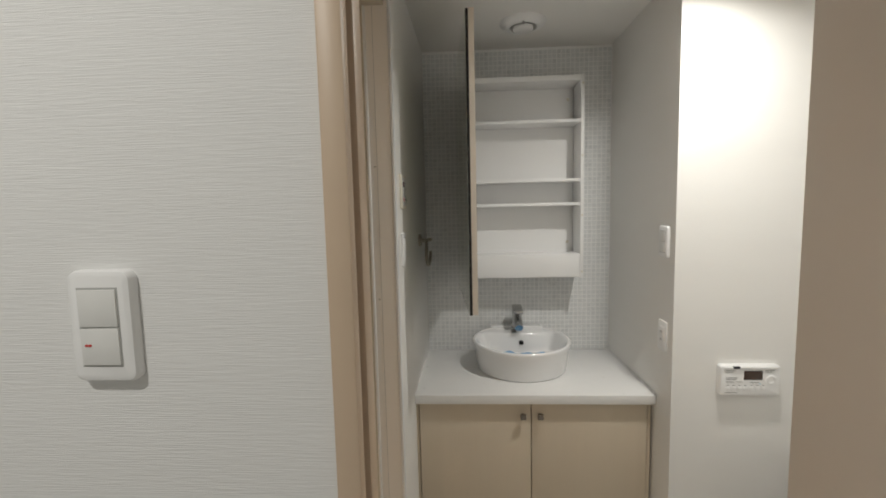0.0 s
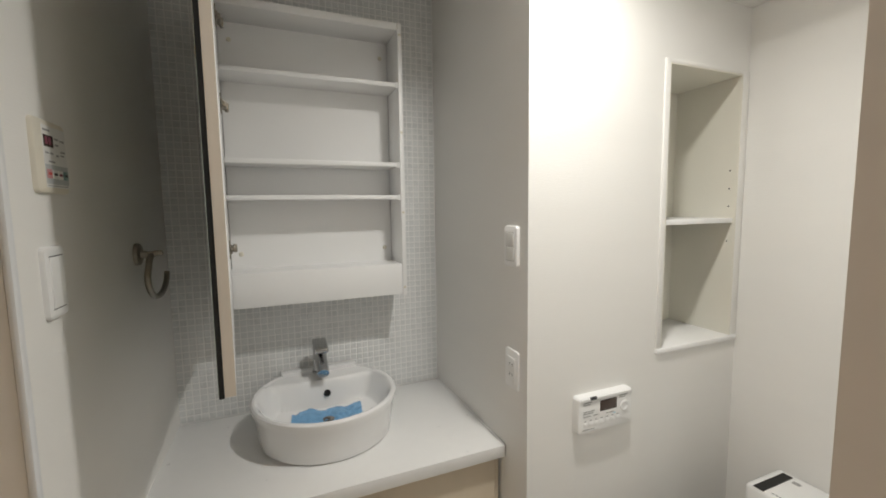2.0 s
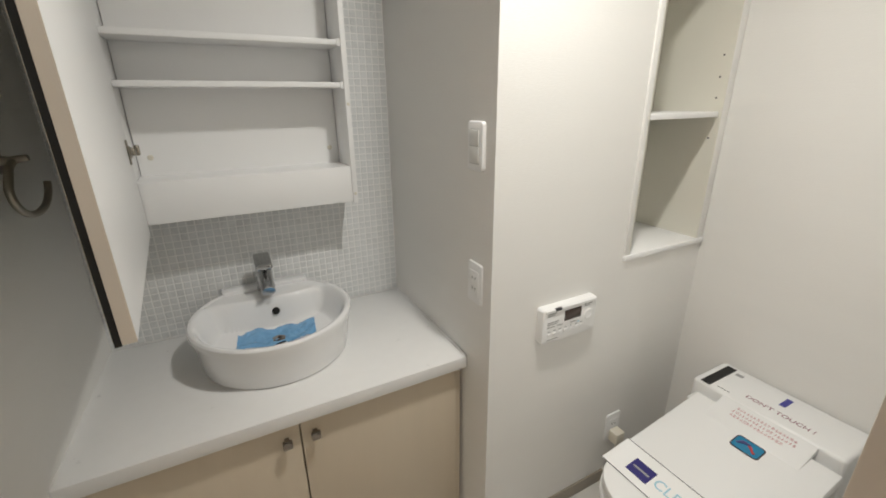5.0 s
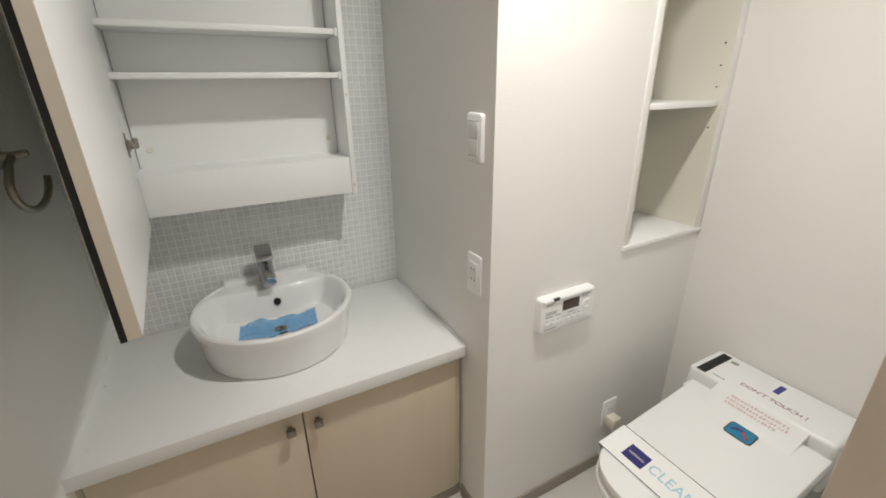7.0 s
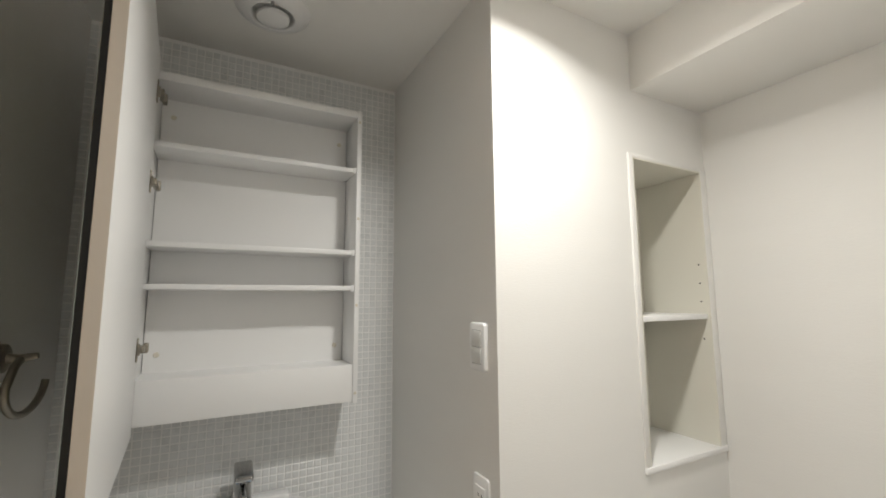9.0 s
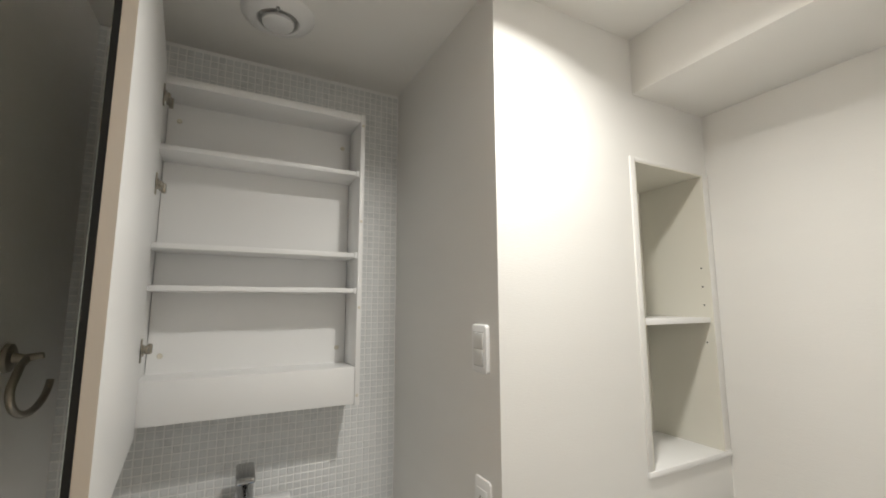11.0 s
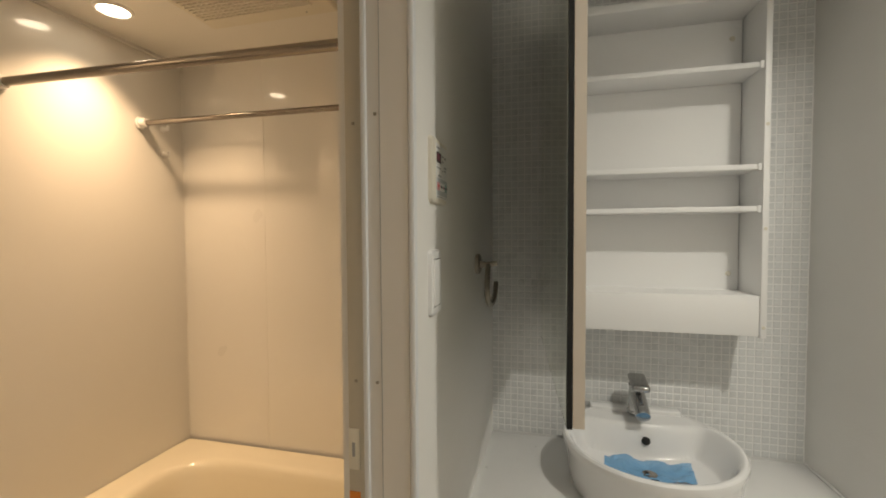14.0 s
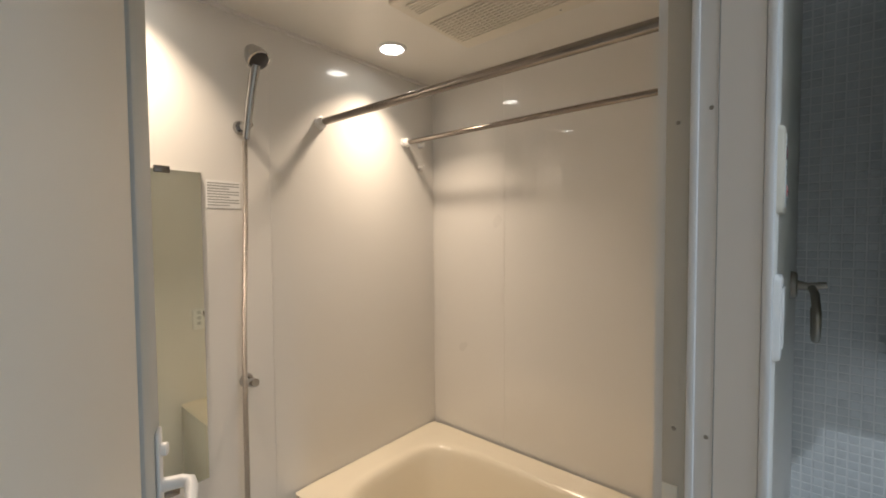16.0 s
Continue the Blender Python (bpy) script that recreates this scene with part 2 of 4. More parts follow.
RC = (1.377, 1.724, 1.008, 1.922, 0.245)  # recess: left, right, bottom, top, depth

structure("floor", bm_box(-2.0, -1.6, -0.1, 2.1, 2.5, FLOOR_Z), "floor", "pale grey marble-look vinyl floor", "floor")
structure("ceiling_washroom", boxes([(NL, HALL1, CEIL_Z, RX + 0.12, WF, CEIL_Z + 0.1), (NL, WF, CEIL_Z, NR, NB + 0.1, CEIL_Z + 0.1)]), "ceiling", "off-white papered washroom ceiling", "ceiling")
structure("ceiling_hall", bm_box(-1.5, -1.5, CEIL_Z, EX, HALL1, CEIL_Z + 0.1), "ceiling", "off-white papered hall ceiling", "ceiling")
structure("ceiling_beam", bm_box(1.392, EY, 2.143, RX, WF, CEIL_Z, 0.002), "ceiling", "boxed-in white papered ceiling beam", "beam")
l, r, b, t, d = RC
structure("wall_recess", boxes([
    (NR, WF, 0, l, WF + 0.34, CEIL_Z + 0.1), (l, WF, t, r, WF + 0.34, CEIL_Z + 0.1), (l, WF, 0, r, WF + 0.34, b), (r, WF, 0, RX + 0.12, WF + 0.34, CEIL_Z + 0.1),
    (l, WF + d, b, r, WF + 0.34, t)]), "wallpaper", "white papered wall with a shelf recess")
structure("wall_niche_side", bm_box(NR - 0.0, WF + 0.34, 0, NR + 0.1, NB + 0.1, CEIL_Z + 0.1), "wallpaper", "white papered side wall of the vanity niche")
structure("wall_niche_back", bm_box(NL - 0.05, NB, 0, NR, NB + 0.1, CEIL_Z), "grout", "pale grey grouted wall behind the mosaic")
structure("wall_partition", bm_prism([(-0.222, JY1), (NL, JY1), (NL_BACK, NB), (-0.222, NB)], 0, CEIL_Z + 0.1), "wallpaper", "white papered partition between vanity and bath")
structure("wall_toilet_back", bm_box(RX, EY, 0, RX + 0.12, WF, CEIL_Z + 0.1), "wallpaper", "white papered wall behind the toilet")
structure("wall_toilet_side", boxes([(EX, -1.5, 0, EX + 0.11, EY, CEIL_Z + 0.1), (EX + 0.11, EY - 0.11, 0, RX + 0.12, EY, CEIL_Z + 0.1)]), "wallpaper", "white papered wall beside the toilet")
structure("wall_hall", bm_box(-1.6, HALL0, 0, -0.030, HALL1, CEIL_Z + 0.1), "hall_paper", "white hall wall with ribbed wallpaper")
structure("wall_hall_lintel", bm_box(-0.030, HALL0, 2.10, EX, HALL1, CEIL_Z + 0.1), "hall_paper", "white wall above the washroom doorway")
structure("wall_hall_left", bm_box(-1.6, -1.5, 0, -1.5, HALL0, CEIL_Z + 0.1), "hall_paper", "white papered end wall of the hall")
structure("wall_hall_south", bm_box(-1.5, -1.6, 0, EX + 0.11, -1.5, CEIL_Z + 0.1), "hall_paper", "white papered wall across the hall")
structure("wall_bath_door", boxes([(-0.222, HALL1, 0, -0.15, JY0 - 0.02, CEIL_Z + 0.1), (-0.222, JY0 - 0.02, 2.19, -0.15, JY1, CEIL_Z + 0.1)]), "wallpaper", "white papered wall over the bath doorway")
structure("wall_bath_side", bm_box(BX0 - 0.05, BY0 - 0.05, 0, BX0, BY1 + 0.05, BATH_CEIL), "bath_panel", "glossy cream wall panel of the bath")
structure("wall_bath_back", bm_box(BX0, BY1, 0, BX1 + 0.04, BY1 + 0.05, BATH_CEIL), "bath_panel", "glossy cream wall panel behind the tub")
structure("wall_bath_front", bm_box(BX0, BY0 - 0.05, 0, BX1 + 0.04, BY0, BATH_CEIL), "bath_panel", "glossy cream wall panel of the bath")
structure("wall_bath_inner", boxes([(BX1, JY1 + 0.0, 0, BX1 + 0.04, BY1, BATH_CEIL), (BX1, BY0, 0, BX1 + 0.04, JY0 - 0.02, BATH_CEIL), (BX1, JY0 - 0.02, 2.17, BX1 + 0.04, JY1, BATH_CEIL)]), "bath_panel", "glossy cream bath wall round the doorway")
structure("ceiling_bath", bm_box(BX0 - 0.05, BY0 - 0.05, BATH_CEIL, BX1 + 0.04, BY1 + 0.05, BATH_CEIL + 0.05), "bath_ceiling", "smooth cream bath ceiling", "ceiling")
structure("floor_bath", bm_box(BX0, BY0, 0.0, BX1, 1.47, FLOOR_Z + 0.02), "plastic", "cream bath floor pan", "floor")


def bathtub():
    tub = thing("bathtub", ((BX0 + BX1) / 2, 1.86, 0.0), "cream moulded bathtub with a broad rounded rim", "bathtub")
    x0, x1, y0, y1, rim = BX0 + 0.002, BX1 - 0.002, 1.47, BY1 - 0.002, 0.511
    cx, cy = (x0 + x1) / 2, (y0 + y1) / 2 - 0.01
    bm = bmesh.new()
    n = 72

    def ring(hx, hy, power, z, shift=0.0):
        out = []
        for i in range(n):
            a = 2 * math.pi * i / n
            c, s = math.cos(a), math.sin(a)
            k = (abs(c) ** power + abs(s) ** power) ** (-1 / power)
            out.append(bm.verts.new((cx + shift + hx * c * k, cy + hy * s * k, z)))
        return out

    hx, hy = (x1 - x0) / 2, (y1 - y0) / 2
    rows = [ring(hx, hy, 60, rim + 0.014), ring(hx - 0.012, hy - 0.012, 50, rim + 0.010), ring(hx - 0.035, hy - 0.03, 30, rim + 0.004), ring(hx - 0.06, hy - 0.048, 14, rim), ring(hx - 0.086, hy - 0.074, 5.2, rim - 0.002),
            ring(hx - 0.103, hy - 0.088, 4.9, rim - 0.008), ring(hx - 0.114, hy - 0.098, 4.7, rim - 0.022), ring(hx - 0.123, hy - 0.106, 4.5, rim - 0.05), ring(hx - 0.172, hy - 0.145, 4.1, rim - 0.25),
            ring(hx - 0.21, hy - 0.172, 3.3, rim - 0.39), ring(hx - 0.235, hy - 0.196, 3.2, rim - 0.42), ring(hx - 0.28, hy - 0.236, 3.1, rim - 0.43)]
    for a, b2 in zip(rows, rows[1:]):
        for i in range(n):
            bm.faces.new((a[i], a[(i + 1) % n], b2[(i + 1) % n], b2[i]))
    bm.faces.new(rows[-1])
    bmesh.ops.recalc_face_normals(bm, faces=bm.faces)
    part("basin", bm, "tub", tub)
    part("apron", bm_box(x0, y0, FLOOR_Z + 0.02, x1, y0 + 0.02, rim + 0.004, 0.004), "tub", tub)
    return tub


bathtub()

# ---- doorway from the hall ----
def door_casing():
    frame_ob = thing("door_casing", (-0.02, 0.37, FLOOR_Z), "pale beige laminate door casing with a dark pocket slot", "door frame")
    part("hall_architrave", bm_box(-0.030, HALL0 - 0.012, FLOOR_Z, -0.006, HALL0 + 0.006, 2.10, 0.003), "casing", frame_ob)
    part("inner_jamb", bm_box(-0.030, HALL0 + 0.006, FLOOR_Z, -0.009, 0.354, 2.10, 0.002), "casing", frame_ob)
    part("pocket_door_edge", bm_box(-0.030, 0.354, FLOOR_Z, -0.020, 0.373, 2.07), "door_leaf", frame_ob, "dark edge of the sliding door inside its slot")
    part("room_architrave", bm_box(-0.030, 0.373, FLOOR_Z, -0.007, HALL1 + 0.005, 2.10, 0.003), "casing", frame_ob)
    part("head", bm_box(-0.006, HALL0 - 0.012, 2.07, EX, HALL1 + 0.005, 2.10, 0.002), "casing", frame_ob)
    # beige box over the wall end puts its warm shade into the colour
    part("shaded_wall_end", bm_box(EX - 0.004, HALL0 - 0.012, FLOOR_Z, EX + 0.112, EY + 0.003, 2.10, 0.002), "jamb", frame_ob, "wall end, its warm shade given as a beige colour")


door_casing()


def skirting(name, row, label="taupe vinyl skirting board"):
    tagged(new(name, mesh_of(name, bm_box(*row, bevel=0.002), "skirt")), label, "skirting", kind="structure")


skirting("baseboard_recess", (NR + 0.007, WF - 0.007, FLOOR_Z, RX - 0.007, WF, FLOOR_Z + 0.055))
skirting("baseboard_niche", (NR - 0.007, WF - 0.007, FLOOR_Z, NR, 1.655, FLOOR_Z + 0.055))
skirting("baseboard_toilet", (RX - 0.007, EY + 0.007, FLOOR_Z, RX, WF - 0.007, FLOOR_Z + 0.055))


# ---- vanity ----
COUNTER_Z = 0.74
DOOR_SPLIT = 0.360


def vanity_unit():
    unit = thing("vanity_cabinet", (0.356, 1.9, FLOOR_Z), "beige two-door vanity cabinet under the white counter", "cabinet")
    part("plinth", bm_box(NL + 0.002, 1.668, FLOOR_Z, NR - 0.009, 1.70, 0.125), "skirt", unit)
    part("carcass", bm_box(NL + 0.002, 1.676, 0.125, NR - 0.002, NB - 0.02, COUNTER_Z - 0.042), "cabinet", unit)
    for x0, x1, kx in ((NL + 0.022, DOOR_SPLIT - 0.002, DOOR_SPLIT - 0.036), (DOOR_SPLIT + 0.002, NR - 0.026, DOOR_SPLIT + 0.036)):
        leaf = part("door", bm_box(x0, 1.655, 0.127, x1, 1.674, COUNTER_Z - 0.046, 0.0015), "cabinet", unit)
        knob = bm_box(kx - 0.012, 1.628, 0.632, kx + 0.012, 1.640, 0.656, 0.003)
        bm_box(kx - 0.006, 1.638, 0.638, kx + 0.006, 1.656, 0.650, 0.001, bm=knob)
        part("knob", knob, "steel", leaf, "small square brushed steel knob")
    for x0, x1 in ((NL + 0.002, NL + 0.018), (NR - 0.022, NR - 0.009)):
        part("filler", bm_box(x0, 1.662, 0.125, x1, 1.676, COUNTER_Z - 0.042), "cabinet", unit)
    return unit


vanity_unit()
counter = thing("counter", (0.356, 1.9, COUNTER_Z - 0.04), "white solid-surface vanity counter", "counter")
part("slab", bm_box(NL + 0.0015, 1.630, COUNTER_Z - 0.04, NR - 0.0015, NB - 0.010, COUNTER_Z, 0.003), "counter", counter)
for x0 in (NR - 0.008, NL + 0.001):
    part("sealant", bm_box(x0, 1.635, COUNTER_Z, x0 + 0.007, NB - 0.012, COUNTER_Z + 0.005, 0.002), "white", counter)

BC = Vector((0.359, 1.962, COUNTER_Z))
BR, BH = 0.235, 0.138


def step(a, b2, v):
    u = min(1, max(0, (v - a) / (b2 - a)))
    return u * u * (3 - 2 * u)


def bowl_height(x, y):
    """The inside of the basin above the counter, from its middle."""
    rad = math.hypot(x, y)
    bowl = 0.094 * step(0.0, 0.050, BR - 0.012 - rad) + 0.016 * (1 - min(1, rad / 0.17))
    ledge = step(0.0, 0.034, y - 0.078 - 0.55 * x * x)
    return BH - bowl * (1 - ledge) - (0.004 + 0.06 * max(0.0, 0.19 - y)) * ledge


def wash_basin():
    basin = thing("wash_basin", BC, "round white ceramic vessel basin with a tap ledge", "basin")
    bm = bmesh.new()
    n, rings = 144, 64
    prof = [(0.206, 0.0), (0.212, 0.005), (0.220, 0.05), (0.227, 0.105), (BR, BH - 0.014), (BR - 0.001, BH - 0.005), (BR - 0.006, BH)]
    rows = []
    for rad, z in prof:
        rows.append([bm.verts.new((BC.x + rad * math.cos(2 * math.pi * i / n), BC.y + rad * math.sin(2 * math.pi * i / n), BC.z + z)) for i in range(n)])

    for k in range(1, rings + 1):
        rad = (BR - 0.006) * (1 - k / rings) + 0.0005
        row = []
        for i in range(n):
            x, y = rad * math.cos(2 * math.pi * i / n), rad * math.sin(2 * math.pi * i / n)
            row.append(bm.verts.new((BC.x + x, BC.y + y, BC.z + bowl_height(x, y))))
        rows.append(row)
    for a, b2 in zip(rows, rows[1:]):
        for i in range(n):
            bm.faces.new((a[i], a[(i + 1) % n], b2[(i + 1) % n], b2[i]))
    bm.faces.new(rows[-1])
    bm.faces.new(rows[0][::-1])
    bmesh.ops.recalc_face_normals(bm, faces=bm.faces)
    part("bowl", bm, "ceramic", basin)
    part("tap_ledge", bm_prism(rounded(0.275, 0.050, 0.010), 0.02, BH + 0.007, 0.005, Matrix.Translation(BC + Vector((0, 0.205, 0)))), "ceramic", basin)
    part("overflow_hole", bm_lathe([(0, 0.004), (0.010, 0.004), (0.012, 0.0), (0.012, -0.006)], 20, Matrix.Translation((BC.x + 0.014, BC.y + 0.089, BC.z + 0.086)) @ pose(0, 0, 0, 72)), "hole", basin, "dark round overflow hole with a chrome rim")
    part("drain", bm_lathe([(0, 0.006), (0.016, 0.007), (0.020, 0.006), (0.022, 0.003), (0.030, 0.003), (0.034, -0.002)], 28, Matrix.Translation((BC.x + 0.004, BC.y - 0.004, BC.z + BH - 0.108))), "steel", basin, "chrome drain plug")


wash_basin()


def faucet():
    tap = thing("faucet", (BC.x, BC.y + 0.165, BC.z + BH + 0.006), "chrome single-lever basin faucet on the ledge", "faucet")
    x, y, z = BC.x, BC.y + 0.165, BC.z + BH + 0.006
    part("body", bm_lathe([(0, 0), (0.029, 0), (0.029, 0.005), (0.025, 0.010), (0.0245, 0.086), (0.026, 0.093), (0, 0.095)], 28, pose(x, y, z, 6)), "chrome", tap)
    part("spout", bm_tube([(x, y - 0.005, z + 0.064), (x, y - 0.045, z + 0.050), (x, y - 0.078, z + 0.036), (x, y - 0.098, z + 0.024)], [0.0235, 0.0225, 0.0215, 0.021], 20), "chrome", tap)
    part("lever", turned(bm_box(-0.0255, -0.066, 0, 0.0255, 0.028, 0.020, 0.008, 4), pose(x, y - 0.01, z + 0.099, 11)), "chrome", tap)
    part("lever_cap", bm_lathe([(0.022, 0.0), (0.0235, 0.006), (0.021, 0.016), (0, 0.018)], 24, pose(x, y - 0.011, z + 0.093, 6)), "chrome", tap)


faucet()


def blue_film():
    bm = bmesh.new()
    nx, ny = 60, 28
    grid = []
    for i in range(nx + 1):
        row = []
        for j in range(ny + 1):
            u, v = i / nx - 0.5, j / ny - 0.5
            x, y = u * 0.235 + 0.012 * v, v * 0.092 - 0.012 * u + 0.005 * math.sin(17 * u)
            px, py = 0.002 + x, 0.008 + y
            z = bowl_height(px, py) + 0.006 + 0.010 * max(0.0, v) + 0.010 * noise.noise((u * 7, v * 4, 1.7)) * (0.3 + abs(u) + abs(v)) + 0.003 * noise.noise((u * 22, v * 15, 4.2))
            row.append(bm.verts.new((BC.x + px, BC.y + py, BC.z + z)))
        grid.append(row)
    for i in range(nx):
        for j in range(ny):
            bm.faces.new((grid[i][j], grid[i + 1][j], grid[i + 1][j + 1], grid[i][j + 1]))
    loose = [v for v in bm.verts if not v.link_faces]
    bmesh.ops.delete(bm, geom=loose, context="VERTS")
    bmesh.ops.solidify(bm, geom=bm.faces[:], thickness=0.0008)
    lone("protective_film", bm, "film", "crumpled blue protective film round the basin drain", "film", (BC.x, BC.y, BC.z + 0.03))


blue_film()

# ---- mirror cabinet ----
CX0, CX1, CY0, CZ0, CZ1 = 0.064, 0.679, 2.046, 1.163, 2.141
CYB = NB - 0.012


def mirror_cabinet():
    unit = thing("mirror_cabinet", ((CX0 + CX1) / 2, CYB, CZ0), "white open medicine cabinet with four shelves, mirror door swung open", "cabinet")
    part("back_panel", bm_box(CX0 + 0.018, CYB - 0.006, CZ0 + 0.09, CX1 - 0.018, CYB, CZ1 - 0.018), "white", unit)
    part("side_panel", bm_box(CX1 - 0.016, CY0 - 0.004, CZ0 - 0.004, CX1, CYB, CZ1, 0.0015), "white", unit)
    part("side_panel", bm_box(CX0, CY0, CZ0, CX0 + 0.016, CYB, CZ1, 0.0015), "white", unit)
    part("top_panel", bm_box(CX0 + 0.016, CY0, CZ1 - 0.025, CX1 - 0.016, CYB, CZ1, 0.0015), "white", unit)
    part("bottom_shelf", bm_box(CX0 + 0.016, CY0 + 0.0230, 1.260, CX1 - 0.016, CYB - 0.006, 1.278), "white", unit)
    part("valance", bm_box(CX0 + 0.016, CY0 + 0.002, CZ0, CX1 - 0.016, CY0 + 0.0205, 1.279, 0.0012), "white", unit)
    part("valance_base", bm_box(CX0 + 0.016, CY0 + 0.020, CZ0, CX1 - 0.016, CYB, CZ0 + 0.012), "white", unit)
    for z in (1.921, 1.637, 1.519):
        shelf = part("shelf", bm_box(CX0 + 0.017, CY0 + 0.006, z, CX1 - 0.017, CYB - 0.007, z + 0.015, 0.001), "white", unit)
        part("shelf_clip", bm_box(CX1 - 0.026, CY0 + 0.002, z - 0.004, CX1 - 0.016, CY0 + 0.007, z + 0.017, 0.001), "plastic", shelf, "white plastic shelf clip")
    for x in (CX0 + 0.05, CX1 - 0.045):
        for z in (1.33, 2.06):
            part("cover_cap", bm_lathe([(0, 0.004), (0.006, 0.004), (0.008, 0.0)], 16, pose(x, CYB - 0.006, z, 90)), "cream", unit, "small round screw cap")
    for z in (1.19, 1.47, 1.76, 2.10):
        part("edge_cap", bm_lathe([(0, 0.0015), (0.004, 0.0015), (0.005, 0.0)], 12, pose(CX1 - 0.008, CY0 - 0.004, z, 90)), "cream", unit)
    # the door, hinged on its far edge and swung out
    hinge, tip = Vector((CX0 + 0.006, CY0 - 0.012)), Vector((0.118, 1.397))
    way = tip - hinge
    m = Matrix.Translation((hinge.x, hinge.y, 0)) @ Matrix.Rotation(math.atan2(way.y, way.x), 4, "Z")
    w = way.length
    z0, z1 = 1.139, 2.170
    door = part("mirror_door", turned(bm_box(-0.009, -0.0005, z0, w - 0.0012, 0.019, z1, 0.001), m), "white", unit, "white inner face of the mirror door")
    part("edge_band", turned(bm_box(w - 0.0012, 0.0, z0, w, 0.019, z1), m), "cream_edge", door, "cream edge band")
    part("mirror_backing", turned(bm_box(0.002, -0.0095, z0 - 0.002, w - 0.0005, -0.0005, z1 - 0.002), m), "black", door, "black rim of the mirror")
    part("mirror_glass", turned(bm_box(0.006, -0.0107, z0 + 0.004, w - 0.004, -0.0095, z1 - 0.004), m), "mirror", door, "silvered mirror glass")
    for z in (1.364, 1.806, 2.060):
        bm = turned(bm_box(0.020, 0.019, z - 0.030, 0.040, 0.0225, z + 0.030, 0.0015), m)
        bm = join(bm, turned(bm_lathe([(0, 0.006), (0.013, 0.005), (0.0165, 0.0)], 20, pose(0.030, 0.0222, z, -90)), m))
        part("hinge", bm, "dull", door, "nickel concealed hinge")
        bm = turned(bm_box(-0.022, 0.024, z - 0.009, 0.034, 0.036, z + 0.009, 0.004, 3), m)
        bm = join(bm, turned(bm_box(-0.030, 0.030, z - 0.013, -0.004, 0.042, z + 0.013, 0.004, 3), m))
        part("hinge_arm", bm, "dull", unit, "nickel hinge arm")


mirror_cabinet()


def ceiling_vent():
    x, y = 0.368, 1.908
    vent = thing("ceiling_vent", (x, y, CEIL_Z), "round white plastic air vent on the ceiling", "vent")
    part("flange", bm_lathe([(0.054, -0.016), (0.062, -0.024), (0.080, -0.019), (0.100, -0.006), (0.103, 0.0)], 40, pose(x, y, CEIL_Z)), "plastic", vent)
    part("disc", bm_lathe([(0, -0.034), (0.038, -0.034), (0.044, -0.030), (0.045, -0.022), (0, -0.018)], 36, pose(x, y, CEIL_Z)), "plastic", vent)
    part("throat", bm_lathe([(0.056, -0.022), (0.050, -0.002), (0, -0.002)], 32, pose(x, y, CEIL_Z)), "key", vent, "shadowed vent throat")
    part("lever", bm_box(x - 0.012, y - 0.070, CEIL_Z - 0.029, x - 0.003, y - 0.056, CEIL_Z - 0.020, 0.002), "grey", vent, "small grey vent lever")


ceiling_vent()


# ---- plates and switches: built facing -y at the origin, then turned on to their wall ----
FACE_Y, FACE_PX, FACE_NX = 0, 90, -90


def plate(name, place, turn, w, h, thick, label, category, mat="plastic"):
    ob = thing(name, place, label, category)
    m = Matrix.Translation(place) @ pose(0, 0, 0, 0, 0, turn) @ pose(0, 0, 0, 90)
    part("plate", bm_prism(rounded(w, h, 0.010, 6), 0, thick, min(0.006, thick * 0.5), m), mat, ob)
    return ob, m


def plate_box(x0, y0, x1, y1, z0, z1, m, bevel=0.001):
    return turned(bm_box(x0, y0, z0, x1, y1, z1, bevel), m)


def light_switch(name, place, turn, label, keys=2, red=False, size=1.0):
    ob, m = plate(name, place, turn, 0.070 * size, 0.120 * size, 0.0115, label, "switch")
    m = m @ Matrix.Diagonal((size, size, 1, 1))
    part("frame", plate_box(-0.0222, -0.0422, 0.0222, 0.0422, 0.009, 0.0119, m, 0.0), "seam", ob)
    h = 0.082 / keys
    for i in range(keys):
        y0 = -0.041 + i * h
        key = part("key", plate_box(-0.021, y0 + 0.0008, 0.021, y0 + h - 0.0008, 0.010, 0.0136, m, 0.001), "key", ob, "pale grey rocker key")
        if red and i == 0:
            part("pilot_light", plate_box(-0.016, y0 + 0.021, -0.009, y0 + 0.0235, 0.0135, 0.0141, m, 0.0), "red", key, "small red pilot light")
    return ob


light_switch("hall_switch", (-0.249, HALL0, 1.403), FACE_Y, "white two-key wall switch with a red pilot light", 2, True, 0.90)
light_switch("niche_switch", (NR, 1.590, 1.370), FACE_NX, "white two-key switch on the niche side wall", 2)


def wide_switch():
    ob, m = plate("bath_switch", (NL - 0.0010, 1.446, 1.369), FACE_PX, 0.070, 0.120, 0.0115, "white wide-key switch plate beside the vanity", "switch")
    key = part("key", plate_box(-0.0235, -0.0425, 0.0235, 0.0425, 0.010, 0.0134, m, 0.001), "plastic", ob)
    for y in (-0.0435, 0.0435):
        part("gap_line", plate_box(-0.0235, y - 0.0008, 0.0235, y + 0.0008, 0.0114, 0.0119, m, 0.0), "ink", ob)
    part("key_strip", plate_box(0.006, -0.0405, 0.0225, 0.0405, 0.0133, 0.0137, m, 0.0), "key", key, "pale grey strip")


wide_switch()


